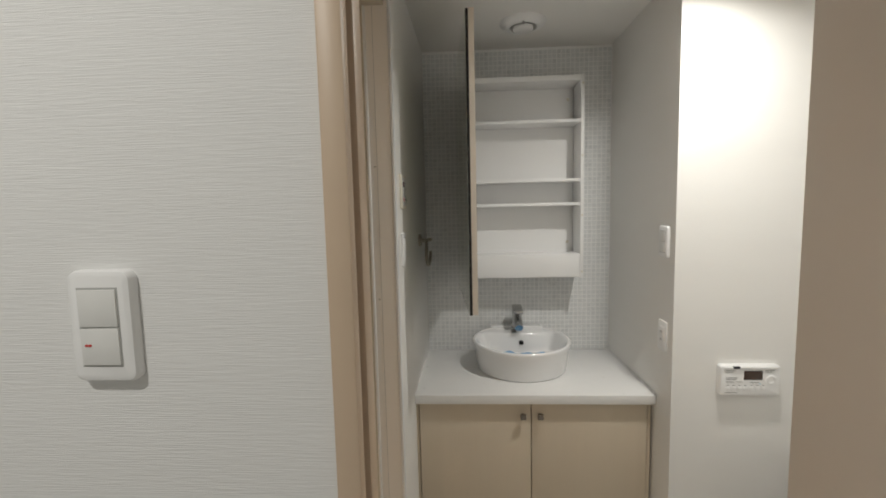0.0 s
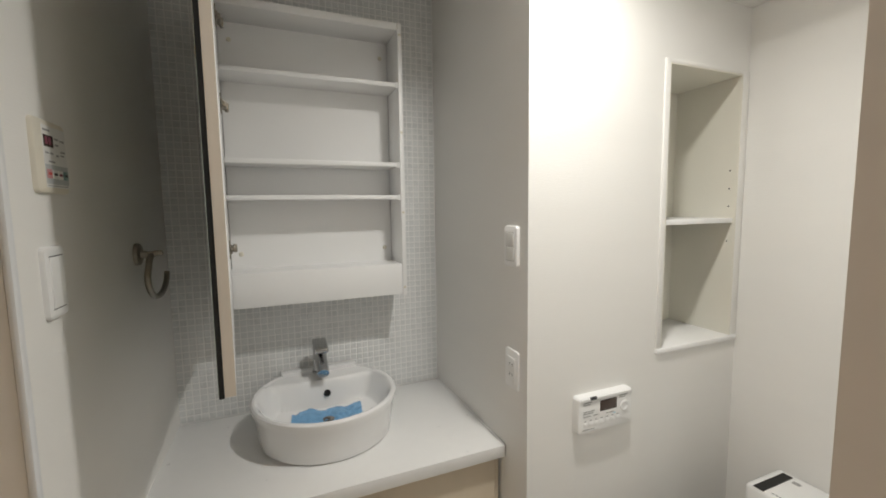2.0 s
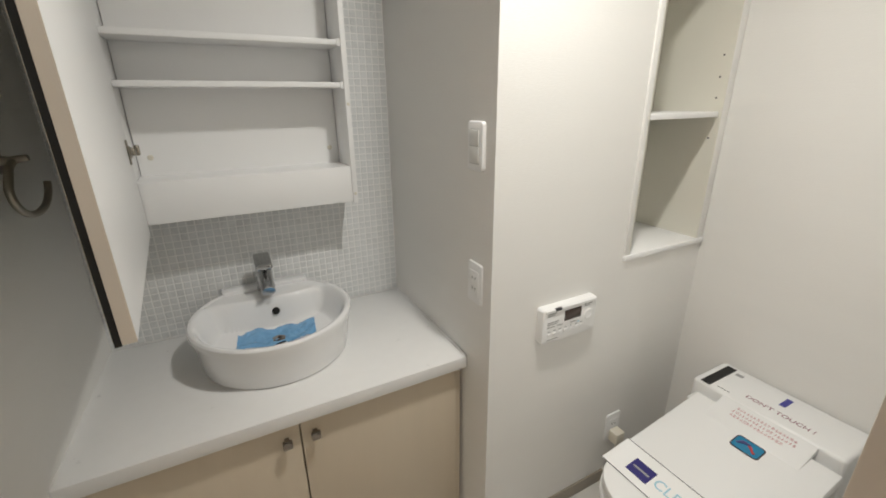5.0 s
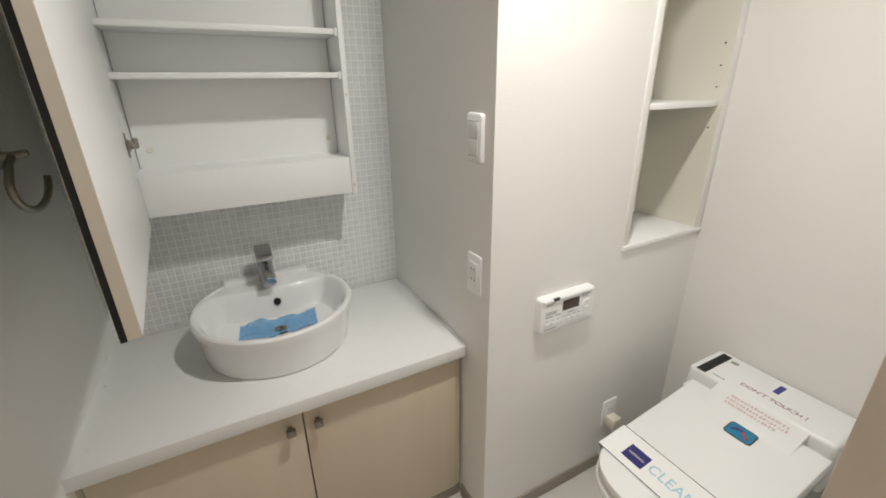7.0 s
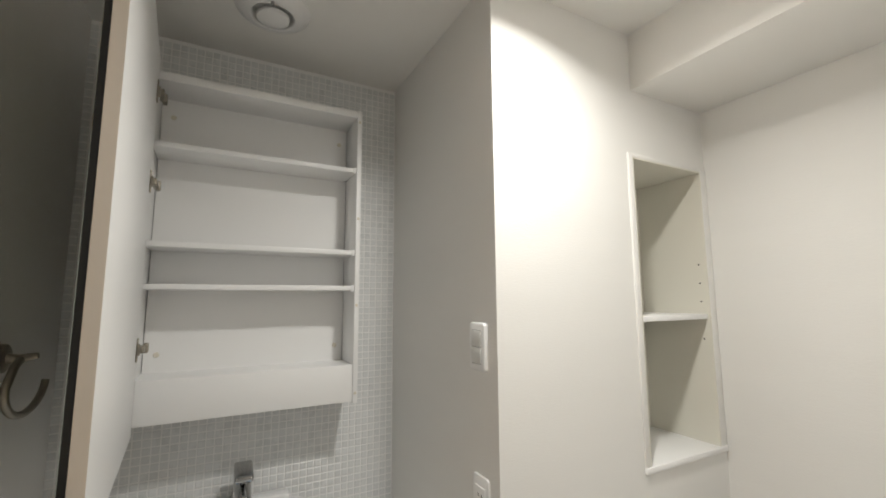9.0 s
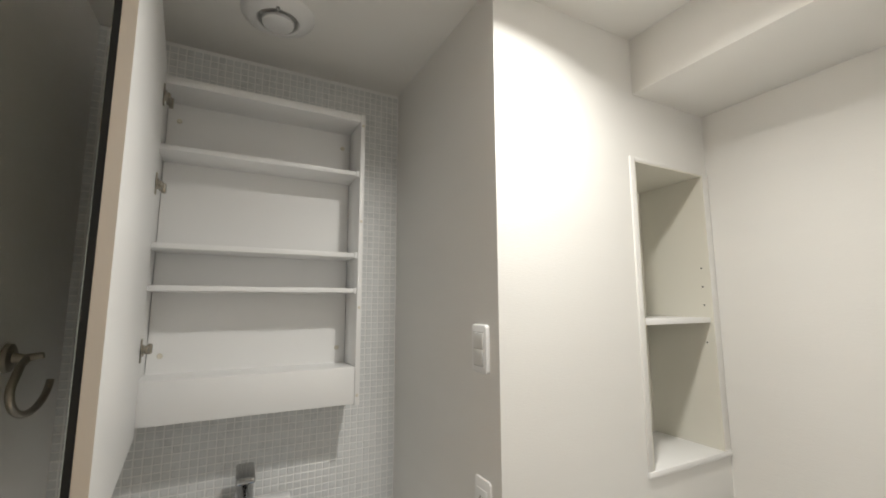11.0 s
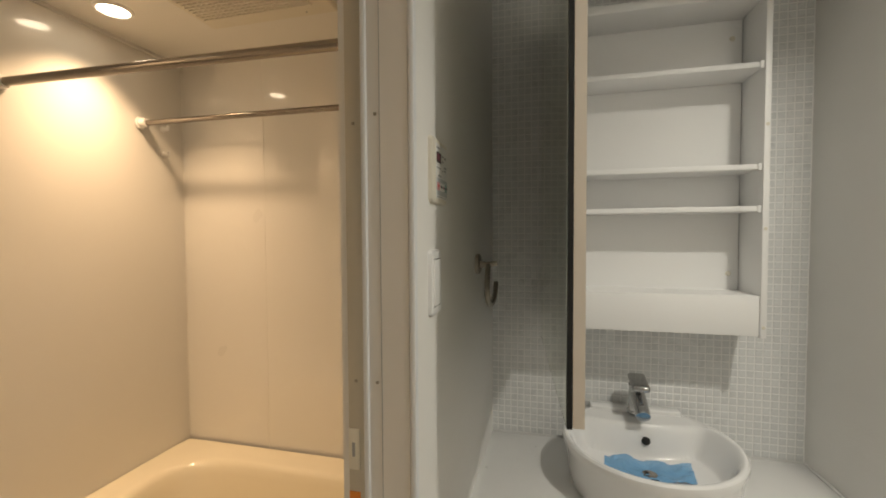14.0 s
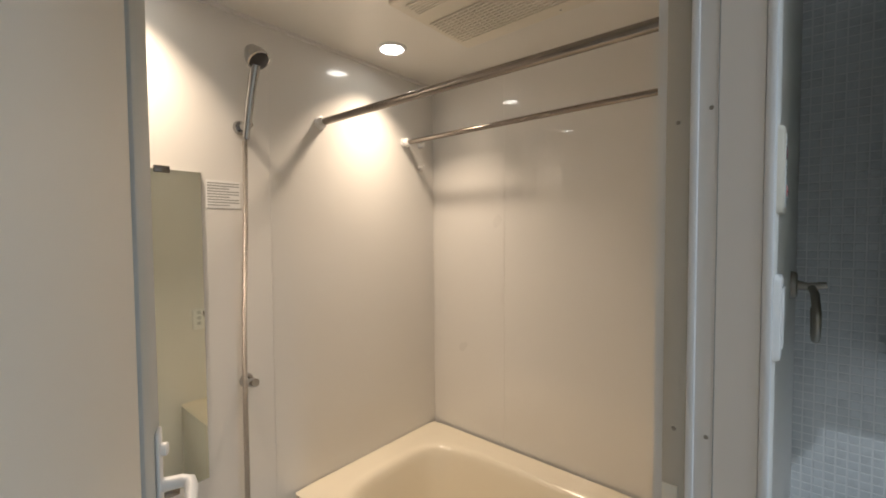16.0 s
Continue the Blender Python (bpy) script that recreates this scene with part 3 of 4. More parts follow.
def socket(name, place, turn, label, h=0.120):
    ob, m = plate(name, place, turn, 0.070, h, 0.006, label, "socket")
    face = part("face", plate_box(-0.0215, -0.036, 0.0215, 0.036, 0.005, 0.0075, m), "plastic", ob)
    for y in (0.016, -0.016):
        for x in (-0.007, 0.007):
            part("slot", plate_box(x - 0.0012, y - 0.004, x + 0.0012, y + 0.004, 0.0074, 0.0079, m, 0.0), "hole", face)
    return ob, m


socket("niche_socket", (NR, 1.590, 1.002), FACE_NX, "white double socket above the counter")


def toilet_socket():
    ob, m = socket("toilet_socket", (1.426, WF, 0.320), FACE_Y, "white socket by the toilet with a plug in it")
    plug = part("plug", plate_box(-0.020, -0.050, 0.022, -0.004, 0.008, 0.046, m, 0.004), "cream", ob, "cream mains plug")
    end = m @ Vector((0.002, -0.047, 0.03))
    part("cord", bm_tube([end, end + Vector((0.0, 0, -0.05)), end + Vector((0.03, 0.012, -0.11)), end + Vector((0.12, 0.008, -0.14)), end + Vector((0.24, 0.008, -0.10))], 0.0035, 8), "cream", plug)


toilet_socket()


def toilet_remote():
    w, h = 0.212, 0.114
    ob, m = plate("toilet_remote", (1.129, WF, 0.860), FACE_Y, w, h, 0.026, "white toilet remote control with display and buttons", "remote control")
    part("display", plate_box(-0.024, 0.004, 0.042, 0.038, 0.0255, 0.0266, m), "display", ob, "dark brown display")
    part("top_ridge", plate_box(-0.098, 0.044, 0.098, 0.054, 0.004, 0.030, m, 0.003), "plastic", ob)
    part("sensor", plate_box(-0.064, 0.0470, -0.040, 0.0550, 0.010, 0.0306, m, 0.001), "ink", ob, "black sensor window")
    for i in range(7):
        x = -0.080 + 0.021 * i
        key = part("button", plate_box(x - 0.007, -0.034, x + 0.007, -0.022, 0.0255, 0.0275, m, 0.0008), "plastic", ob)
        part("mark", plate_box(x - 0.004, -0.018, x + 0.004, -0.0155, 0.0262, 0.0266, m, 0.0), "grey", key)
    for i, (x0, x1, y) in enumerate(((-0.088, -0.055, 0.040), (-0.088, -0.062, 0.034), (-0.088, -0.045, 0.012), (-0.088, -0.050, 0.006), (-0.088, -0.060, -0.003), (-0.05, -0.03, -0.003), (0.0, 0.03, -0.006), (0.050, 0.085, 0.040), (0.05, 0.075, 0.034), (-0.09, -0.045, -0.044))):
        part("print", plate_box(x0, y - 0.0013, x1, y + 0.0013, 0.0262, 0.0266, m, 0.0), "grey", ob)
    part("dial", bm_lathe([(0, 0.0012), (0.009, 0.0012), (0.010, 0.003), (0.016, 0.003), (0.018, 0)], 28, m @ Matrix.Translation((0.073, 0.004, 0.0258))), "white", ob)
    part("pilot", plate_box(0.030, -0.012, 0.036, -0.009, 0.0262, 0.0267, m, 0.0), "sky", ob)


toilet_remote()


def bath_controller():
    ob, m = plate("bath_fan_control", (NL - 0.0010, 1.474, 1.577), FACE_PX, 0.112, 0.122, 0.011, "cream bathroom dryer control panel with buttons", "control panel", "cream")
    face = part("face", plate_box(-0.032, -0.051, 0.050, 0.051, 0.010, 0.0118, m, 0.0008), "key", ob, "pale grey printed face")
    display = part("display", plate_box(-0.030, 0.016, 0.002, 0.035, 0.0116, 0.0124, m, 0.0), "display", ob, "dark red display")
    for x in (-0.022, -0.010):
        part("digit", plate_box(x - 0.004, 0.020, x + 0.004, 0.032, 0.0124, 0.0127, m, 0.0), "wine", display)
    for x0, x1, y in ((-0.030, -0.006, 0.043), (0.010, 0.024, 0.032), (0.028, 0.044, 0.031), (0.010, 0.022, 0.022), (-0.028, -0.016, 0.006), (-0.012, 0.000, 0.006), (0.010, 0.020, 0.004), (0.028, 0.044, 0.012), (0.028, 0.040, 0.006), (-0.018, 0.004, -0.008)):
        part("print", plate_box(x0, y - 0.0016, x1, y + 0.0016, 0.0117, 0.0121, m, 0.0), "grey", face)
    part("button_band", plate_box(-0.031, -0.045, 0.049, -0.013, 0.0117, 0.0124, m, 0.0), "edge_grey", ob, "grey band behind the buttons")
    for i, (tone, mark) in enumerate((("pale_red", "red"), ("key", "ink"), ("key", "wine"), ("green", "ink"))):
        x = -0.022 + 0.0195 * i
        key = part("button", plate_box(x - 0.008, -0.036, x + 0.008, -0.021, 0.0120, 0.0138, m, 0.0008), tone, ob, "small push button")
        part("mark", plate_box(x - 0.006, -0.0305, x + 0.006, -0.0265, 0.0137, 0.0141, m, 0.0), mark, key)
    part("flap_line", plate_box(-0.028, -0.0485, 0.044, -0.0475, 0.0117, 0.0121, m, 0.0), "grey", face)


bath_controller()


# ---- towel ring ----
def towel_ring():
    y, z = 1.884, 1.372
    wx = NL + (NL_BACK - NL) * (y - JY1) / (NB - JY1)
    ob = thing("towel_ring", (wx, y, z), "dull nickel open towel ring on a round base", "towel ring")
    part("base", bm_lathe([(0, 0.012), (0.024, 0.012), (0.029, 0.009), (0.030, 0.0)], 28, pose(wx, y, z, 0, 90)), "dull", ob)
    part("arm", bm_tube([(wx + 0.010, y, z), (wx + 0.030, y, z - 0.002), (wx + 0.048, y, z + 0.001), (wx + 0.060, y, z + 0.003)], [0.011, 0.0085, 0.008, 0.0065], 12), "dull", ob)
    # the ring leaves the arm, sweeps down and turns up again, open at its far end
    pts, xr = [(wx + 0.036, y - 0.012, z - 0.004), (wx + 0.040, y - 0.050, z - 0.012)], wx + 0.043
    for i in range(25):
        a = radians(172 + 180 * i / 24)
        pts.append((xr, 1.898 + 0.106 * math.cos(a), 1.316 + 0.060 * math.sin(a)))
    part("ring", bm_tube(pts, 0.0075, 12), "dull", ob)


towel_ring()


# ---- recess with shelf ----
def recess_shelf():
    l, r, b, t, d = RC
    unit = thing("recess_shelf_unit", ((l + r) / 2, WF, b), "built-in white shelf box with a slim frame", "shelf")
    f, p = 0.020, 0.005
    part("frame_side", bm_box(l - f, WF - p, b - 0.006, l, WF + 0.004, t + 0.012, 0.002), "wallpaper", unit)
    part("frame_side", bm_box(r, WF - p, b - 0.006, RX - 0.002, WF + 0.004, t + 0.012, 0.002), "wallpaper", unit)
    part("frame_top", bm_box(l, WF - p, t, r, WF + 0.004, t + 0.012, 0.002), "wallpaper", unit)
    part("lining_side", bm_box(l, WF - p + 0.001, b, l + 0.004, WF + d, t), "lining", unit)
    part("lining_side", bm_box(r - 0.004, WF - p + 0.001, b, r, WF + d, t), "lining", unit)
    part("lining_back", bm_box(l + 0.004, WF + d - 0.004, b, r - 0.004, WF + d, t), "lining", unit)
    part("lining_top", bm_box(l + 0.004, WF - p + 0.001, t - 0.004, r - 0.004, WF + d - 0.004, t), "lining", unit)
    part("sill", bm_box(l - f - 0.001, WF - 0.009, b - 0.012, RX - 0.002, WF + d - 0.004, b + 0.006, 0.003), "white", unit)
    part("shelf", bm_box(l + 0.005, WF + 0.004, 1.418, r - 0.005, WF + d - 0.005, 1.435, 0.001), "white", unit)
    for z in (1.352, 1.476, 1.538, 1.601):
        for y in (WF + 0.022,):
            part("pin_hole", bm_lathe([(0, 0.0008), (0.0028, 0.0008), (0.003, 0)], 10, pose(r - 0.004, y, z, 0, -90)), "hole", unit, "small dark shelf pin hole")


recess_shelf()


# ---- toilet ----
def toilet():
    yc, fz = 1.140, FLOOR_Z
    ob = thing("toilet", (1.42, yc, fz), "white tankless toilet with closed lid and delivery stickers", "toilet")

    def shape(x_front, x_back, half, power=2.6, n=20):
        """Outline, straight at the back and rounded at the front."""
        pts = [(x_back, yc + half), (x_back, yc - half)]
        bend = x_front + 0.20
        for i in range(n + 1):
            a = math.pi / 2 * (i / n)
            c, s = math.cos(a), math.sin(a)
            k = (c ** power + s ** power) ** (-1 / power)
            pts.append((bend - (bend - x_front) * s * k, yc - half * c * k))
        for i in range(n - 1, -1, -1):
            a = math.pi / 2 * (i / n)
            c, s = math.cos(a), math.sin(a)
            k = (c ** power + s ** power) ** (-1 / power)
            pts.append((bend - (bend - x_front) * s * k, yc + half * c * k))
        return pts

    bm = bmesh.new()
    rows = []
    for z, xf, hw in ((0.0, 1.22, 0.12), (0.02, 1.21, 0.125), (0.16, 1.18, 0.13), (0.26, 1.12, 0.165), (0.34, 1.085, 0.182), (0.36, 1.08, 0.184)):
        rows.append([bm.verts.new((x, y, fz + z)) for x, y in shape(xf, RX - 0.03, hw)])
    for a, b2 in zip(rows, rows[1:]):
        for i in range(len(a)):
            bm.faces.new((a[i], a[(i + 1) % len(a)], b2[(i + 1) % len(a)], b2[i]))
    bm.faces.new(rows[-1])
    bm.faces.new(rows[0][::-1])
    bmesh.ops.recalc_face_normals(bm, faces=bm.faces)
    part("bowl", bm, "ceramic", ob)
    part("seat", bm_prism(shape(1.045, 1.55, 0.186), fz + 0.362, fz + 0.382, 0.006), "plastic", ob)
    top, back_x = 0.572, 1.552
    tilt = Matrix.Translation((back_x, -0.018, top)) @ pose(0, 0, 0, 0, -9.0) @ Matrix.Translation((-back_x, 0, -top))
    lid = part("lid", bm_prism(shape(1.040, back_x, 0.189, 3.2), top - 0.026, top, 0.010, tilt), "plastic", ob)
    part("lid_skirt", bm_prism(shape(1.052, back_x - 0.02, 0.180, 3.2), top - 0.050, top - 0.020, 0, tilt), "plastic", lid)
    # the middle of the lid runs up to the seat unit between the two hinge notches
    rise = Matrix.Translation((1.484, 0, 0.5612)) @ pose(0, 0, 0, 0, -18.8)
    part("lid_tongue", turned(bm_box(0, yc - 0.140, -0.018, 0.114, yc + 0.105, 0.0006, 0.0012), rise), "plastic", lid)
    back = part("seat_unit", bm_box(1.572, yc - 0.200, fz + 0.361, RX - 0.006, yc + 0.204, 0.598, 0.012, 4), "plastic", ob)
    part("seat_unit_base", bm_box(1.52, yc - 0.185, fz + 0.361, 1.60, yc + 0.185, 0.552, 0.004), "key", back, "grey hinge recess")
    part("sensor_window", bm_box(1.576, yc + 0.152, 0.5975, RX - 0.026, yc + 0.182, 0.5988), "black", back, "black sensor window")

    def flat(x, y, turn=0):
        return tilt @ pose(x, y, top + 0.0006, 0, 0, -90 + turn)

    part("blue_tab", bm_box(1.664, yc - 0.020, 0.5978, 1.716, yc - 0.003, 0.5988), "tab", back, "small blue paper tab")
    part("maker_mark", bm_box(1.700, yc + 0.120, 0.5978, 1.716, yc + 0.142, 0.5984), "grey", back)
    for i in range(4):
        part("print", bm_box(1.590, yc + 0.100 + 0.010 * i, 0.5978, 1.594, yc + 0.106 + 0.010 * i, 0.5984), "ink", back)
    writing("DON'T TOUCH !", 0.0238, pose(1.620, yc - 0.024, 0.5984, 0, 0, -90), "warning_words", "wine", back)
    rng = random.Random(11)
    for i, (h0, h1) in enumerate(((-0.075, 0.085), (-0.080, 0.088), (-0.078, 0.060))):
        m = rise @ pose(0.076 - 0.0155 * i, yc - 0.022, 0.0010, 0, 0, -90)
        seg, bm = h0, None
        while seg < h1 - 0.006:
            for k in range(rng.choice((2, 3))):
                low = -0.0042 + 0.0031 * k
                bm = join(bm, turned(bm_box(seg, low, 0, seg + rng.uniform(0.004, 0.0072), low + 0.0011, 0.0003), m))
            up = seg + rng.uniform(0.001, 0.006)
            bm = join(bm, turned(bm_box(up, -0.0045, 0, up + 0.0011, 0.0042, 0.0003), m))
            seg += 0.0092
        tagged(part("small_print", bm, "pale_red", lid, "faint red small print"), kind="stuff")
    m = flat(1.456, yc - 0.014)
    sticker = part("sticker", bm_prism(rounded(0.074, 0.052, 0.010), 0, 0.0006, 0, m), "ink", lid, "dark blue picture sticker")
    part("sticker_field", bm_prism(rounded(0.067, 0.045, 0.008), 0.0006, 0.0010, 0, m), "sticker", sticker)
    part("sticker_mark", bm_tube([m @ Vector(v) for v in ((0.000, 0.004, 0.001), (0.008, 0.002, 0.001), (0.014, -0.006, 0.001), (0.022, -0.012, 0.001))], [0.002, 0.004, 0.003, 0.004], 6), "red", sticker, "red stroke on the sticker")
    part("sticker_shade", bm_tube([m @ Vector(v) for v in ((-0.026, -0.006, 0.001), (-0.014, 0.006, 0.001), (0.004, 0.010, 0.001))], [0.003, 0.006, 0.002], 6), "navy", sticker)
    # the paper band across the lid
    b0, b1, w = 1.118, 1.226, 0.1890
    band = part("paper_band", turned(bm_box(b0, yc - w, top + 0.0008, b1, yc + w, top + 0.0014), tilt), "white", ob, "white paper band with printed words")
    for x in (b0, b1):
        part("band_edge", turned(bm_box(x - 0.0010, yc - w, top + 0.0013, x + 0.0010, yc + w, top + 0.0018), tilt), "ink", band)
    for s in (-1, 1):
        part("band_side", turned(bm_box(b0, yc + s * w - 0.0006, 0.52, b1, yc + s * w + 0.0006, top + 0.0014), tilt), "white", band)
    part("band_label", turned(bm_box(1.142, yc + 0.066, top + 0.0014, 1.192, yc + 0.130, top + 0.0018), tilt), "navy", band, "navy printed label")
    part("label_print", turned(bm_box(1.164, yc + 0.074, top + 0.0018, 1.170, yc + 0.122, top + 0.0021), tilt), "grey", band)
    writing("CLEANED UP", 0.042, tilt @ pose(1.168, yc - 0.066, top + 0.0016, 0, 0, -90), "band_words", "sky", band)
    part("print", turned(bm_box(1.130, yc - 0.19, top + 0.0014, 1.134, yc - 0.13, top + 0.0018), tilt), "sky", band)


toilet()


# ---- lamps in the ceilings ----
def downlight(name, place, radius, mat, label, ring="plastic"):
    ob = thing(name, place, label, "ceiling light", "recessed downlights")
    x, y, z = place
    part("trim_ring", bm_lathe([(radius * 0.80, -0.003), (radius * 0.86, -0.008), (radius, -0.006), (radius * 1.06, 0.0)], 40, pose(x, y, z)), ring, ob)
    part("diffuser", bm_lathe([(0, -0.004), (radius * 0.80, -0.003)], 40, pose(x, y, z)), mat, ob, "glowing diffuser")


downlight("room_downlight", ROOM_LAMP, 0.065, "lit_room", "round recessed ceiling downlight, lit")
downlight("hall_downlight", HALL_LAMP, 0.065, "lit_room", "round recessed hall downlight, lit")
for lamp_place in BATH_LAMPS:
    downlight("bath_downlight", lamp_place, 0.055, "lit_bath", "warm round downlight in the bath ceiling, lit")


# ---- bath doorway ----
def bath_door_frame():
    ob = thing("bath_door_frame", (-0.24, JY1, 0.0), "aluminium bath door frame with a white front strip", "door frame")
    part("jamb", bm_box(-0.251, JY1 - 0.004, FLOOR_Z, -0.221, JY1 + 0.02, 2.19, 0.002), "alu", ob)
    part("front_strip", bm_box(-0.221, JY1 - 0.010, 0.0, -0.211, JY1 + 0.02, 2.19, 0.003), "alu_white", ob, "glossy white front strip")
    part("side_panel", bm_box(-0.211, JY1 - 0.004, 0.0, -0.141, JY1 - 0.0005, 2.19), "panel_warm", ob, "white screwed side panel")
    part("corner_strip", bm_box(-0.141, JY1 - 0.006, 0.0, NL + 0.0035, JY1 + 0.012, 2.19, 0.004), "alu_white", ob, "white corner strip")
    part("panel_seam", bm_box(-0.1896, JY1 - 0.0046, FLOOR_Z, -0.1884, JY1 - 0.0036, 2.19), "seam", ob, "thin dark seam in the side panel")
    part("near_jamb", bm_box(-0.275, JY0 - 0.02, 0.02, -0.150, JY0, 2.19, 0.002), "alu", ob)
    part("head", bm_box(-0.275, JY0, 2.16, -0.150, JY1 - 0.004, 2.19, 0.002), "alu", ob)
    part("sill", bm_box(-0.275, JY0, 0.0, -0.150, JY1 - 0.004, 0.03, 0.002), "alu", ob)
    for x, zs in ((-0.236, (1.642, 1.212)), (-0.197, (1.655, 1.212))):
        for z in zs:
            part("screw", bm_lathe([(0, 0.0016), (0.0024, 0.0016), (0.0031, 0)], 12, pose(x, JY1 - 0.004, z, 90)), "dull", ob)
    latch = part("strike_plate", bm_box(-0.250, JY1 - 0.007, 1.060, -0.230, JY1 - 0.003, 1.130, 0.001), "cream", ob, "cream plastic strike plate")
    part("strike_slot", bm_box(-0.243, JY1 - 0.0075, 1.083, -0.238, JY1 - 0.0065, 1.107), "grey", latch)
    part("sticker", bm_box(-0.250, JY1 - 0.0052, 1.008, -0.230, JY1 - 0.004, 1.021), "orange", ob, "small orange sticker")
    for i in range(7):
        part("caution_print", bm_box(-0.247, JY1 - 0.005, 0.84 + 0.018 * i, -0.234, JY1 - 0.004, 0.848 + 0.018 * i), "grey", ob)


bath_door_frame()


def bath_door():
    a, b2 = Vector((-0.280, 0.614)), Vector((-0.928, 0.890))
    way = b2 - a
    m = Matrix.Translation((a.x, a.y, 0)) @ Matrix.Rotation(math.atan2(way.y, way.x), 4, "Z")
    w, z0 = way.length, FLOOR_Z + 0.03
    ob = thing("bath_door", (a.x, a.y, z0), "open cream bath door with a grey metal stile and white handle", "door")
    part("leaf", turned(bm_box(0.012, 0.002, z0, w - 0.128, 0.028, 2.02, 0.002), m), "leaf", ob)
    part("seal", turned(bm_box(w - 0.128, 0.006, z0, w - 0.118, 0.026, 2.02), m), "grey", ob, "dark rubber seal beside the stile")
    part("stile", turned(bm_box(w - 0.118, -0.002, z0, w, 0.032, 2.025, 0.004), m), "edge_grey", ob, "grey metal stile")
    part("hinge_stile", turned(bm_box(0.0, -0.002, z0, 0.012, 0.032, 2.025, 0.003), m), "edge_grey", ob)
    plate_ob = part("handle_base", turned(bm_box(w - 0.046, -0.008, 0.93, w - 0.014, -0.002, 1.172, 0.003), m), "plastic", ob, "white handle plate")
    part("latch_knob", turned(bm_tube([(w - 0.030, -0.007, 1.138), (w - 0.030, -0.016, 1.138), (w - 0.030, -0.018, 1.138)], [0.011, 0.011, 0.008], 18), m), "plastic", plate_ob)
    part("handle", turned(bm_tube([(w - 0.030, -0.007, 1.078), (w - 0.030, -0.036, 1.078), (w - 0.034, -0.047, 1.077), (w - 0.046, -0.051, 1.072), (w - 0.085, -0.051, 1.052), (w - 0.130, -0.049, 1.042)], [0.0115, 0.0105, 0.0105, 0.010, 0.009, 0.008], 14), m), "plastic", plate_ob, "white plastic lever handle")


bath_door()


# ---- bath fittings ----
def drying_rod(y, z, fall, radius):
    ob = thing("drying_rod", (-0.9, y, z), "stainless steel drying rod across the bath", "rod", "drying rods over the tub")
    part("rod", bm_tube([(BX0 + 0.03, y, z), (BX1 - 0.03, y, z - fall)], radius, 16), "steel", ob)
    for x0, x1, z1, way in ((BX0 + 0.001, BX0 + 0.036, z, 1), (BX1 - 0.001, BX1 - 0.036, z - fall, -1)):
        socket_bm = bm_tube([(x0, y, z1), (x0 + 0.008 * way, y, z1), (x0 + 0.010 * way, y, z1), (x1, y, z1)], [0.025, 0.025, 0.019, 0.0175], 20)
        part("bracket", socket_bm, "plastic", ob, "white plastic end socket")
    return ob


drying_rod(1.604, 1.921, 0.016, 0.0135)
drying_rod(2.056, 1.915, 0.006, 0.0105)


def rod_hook():
    ob = thing("rod_holder", (BX0, 2.158, 1.80), "white plastic rod holder with two hooks", "bracket")
    for z in (1.916, 1.808):
        part("hook", bm_tube([(BX0 + 0.001, 2.158, z), (BX0 + 0.022, 2.155, z - 0.002), (BX0 + 0.034, 2.150, z - 0.004), (BX0 + 0.040, 2.148, z + 0.010)], [0.009, 0.008, 0.007, 0.006], 10), "plastic", ob)
        part("foot", bm_lathe([(0, 0.004), (0.012, 0.004), (0.014, 0.0)], 20, pose(BX0 + 0.001, 2.158, z, 0, 90)), "plastic", ob)


rod_hook()


def shower_set():
    y = 1.300
    ob = thing("shower_set", (BX0, y, 0.995), "chrome hand shower with metal hose on wall holders", "shower")
    for z in (1.846, 0.996):
        holder = part("holder", bm_lathe([(0, 0.014), (0.020, 0.012), (0.024, 0.0)], 24, pose(BX0, y, z, 0, 90)), "chrome", ob)
        part("cradle", bm_tube([(BX0 + 0.012, y, z), (BX0 + 0.040, y + 0.002, z), (BX0 + 0.060, y + 0.004, z + 0.004)], [0.012, 0.016, 0.013], 14), "chrome", holder)
    part("grip", bm_tube([(BX0 + 0.050, y - 0.004, 1.800), (BX0 + 0.058, y, 1.862), (BX0 + 0.076, y + 0.006, 1.96), (BX0 + 0.094, y + 0.012, 2.030)], [0.010, 0.0125, 0.0135, 0.016], 16), "chrome", ob)
    top = Matrix.Translation((BX0 + 0.100, y + 0.014, 2.052)) @ Vector((0.55, 0.20, -0.75)).to_track_quat("Z", "Y").to_matrix().to_4x4()
    head = part("head", bm_lathe([(0, -0.040), (0.022, -0.037), (0.033, -0.014), (0.037, 0.004), (0.037, 0.014), (0.032, 0.0155)], 28, top), "chrome", ob)
    part("spray_face", bm_lathe([(0.0, 0.0165), (0.029, 0.016), (0.031, 0.0145)], 28, top), "ink", head, "dark spray face")

    def hang(z):
        u = (1.80 - z) / 1.25
        return (BX0 + 0.046 + 0.003 * math.sin(9 * u), y - 0.006 - 0.018 * min(1, 2.2 * u) + 0.003 * math.sin(5 * u), z)

    pts = [(BX0 + 0.050, y - 0.004, 1.80)] + [hang(1.795 - 1.25 * i / 39) for i in range(40)]
    part("hose", bm_tube(pts, 0.0072, 10), "hose", ob, "ribbed metal hose")
    bm = None
    for i in range(210):
        rib = bm_lathe([(0.0072, 0.0021), (0.0090, 0.0), (0.0072, -0.0021)], 10, pose(*hang(1.790 - 0.0058 * i)))
        bm = join(bm, rib)
    tagged(part("hose_rib", bm, "hose", ob), kind="stuff")


shower_set()


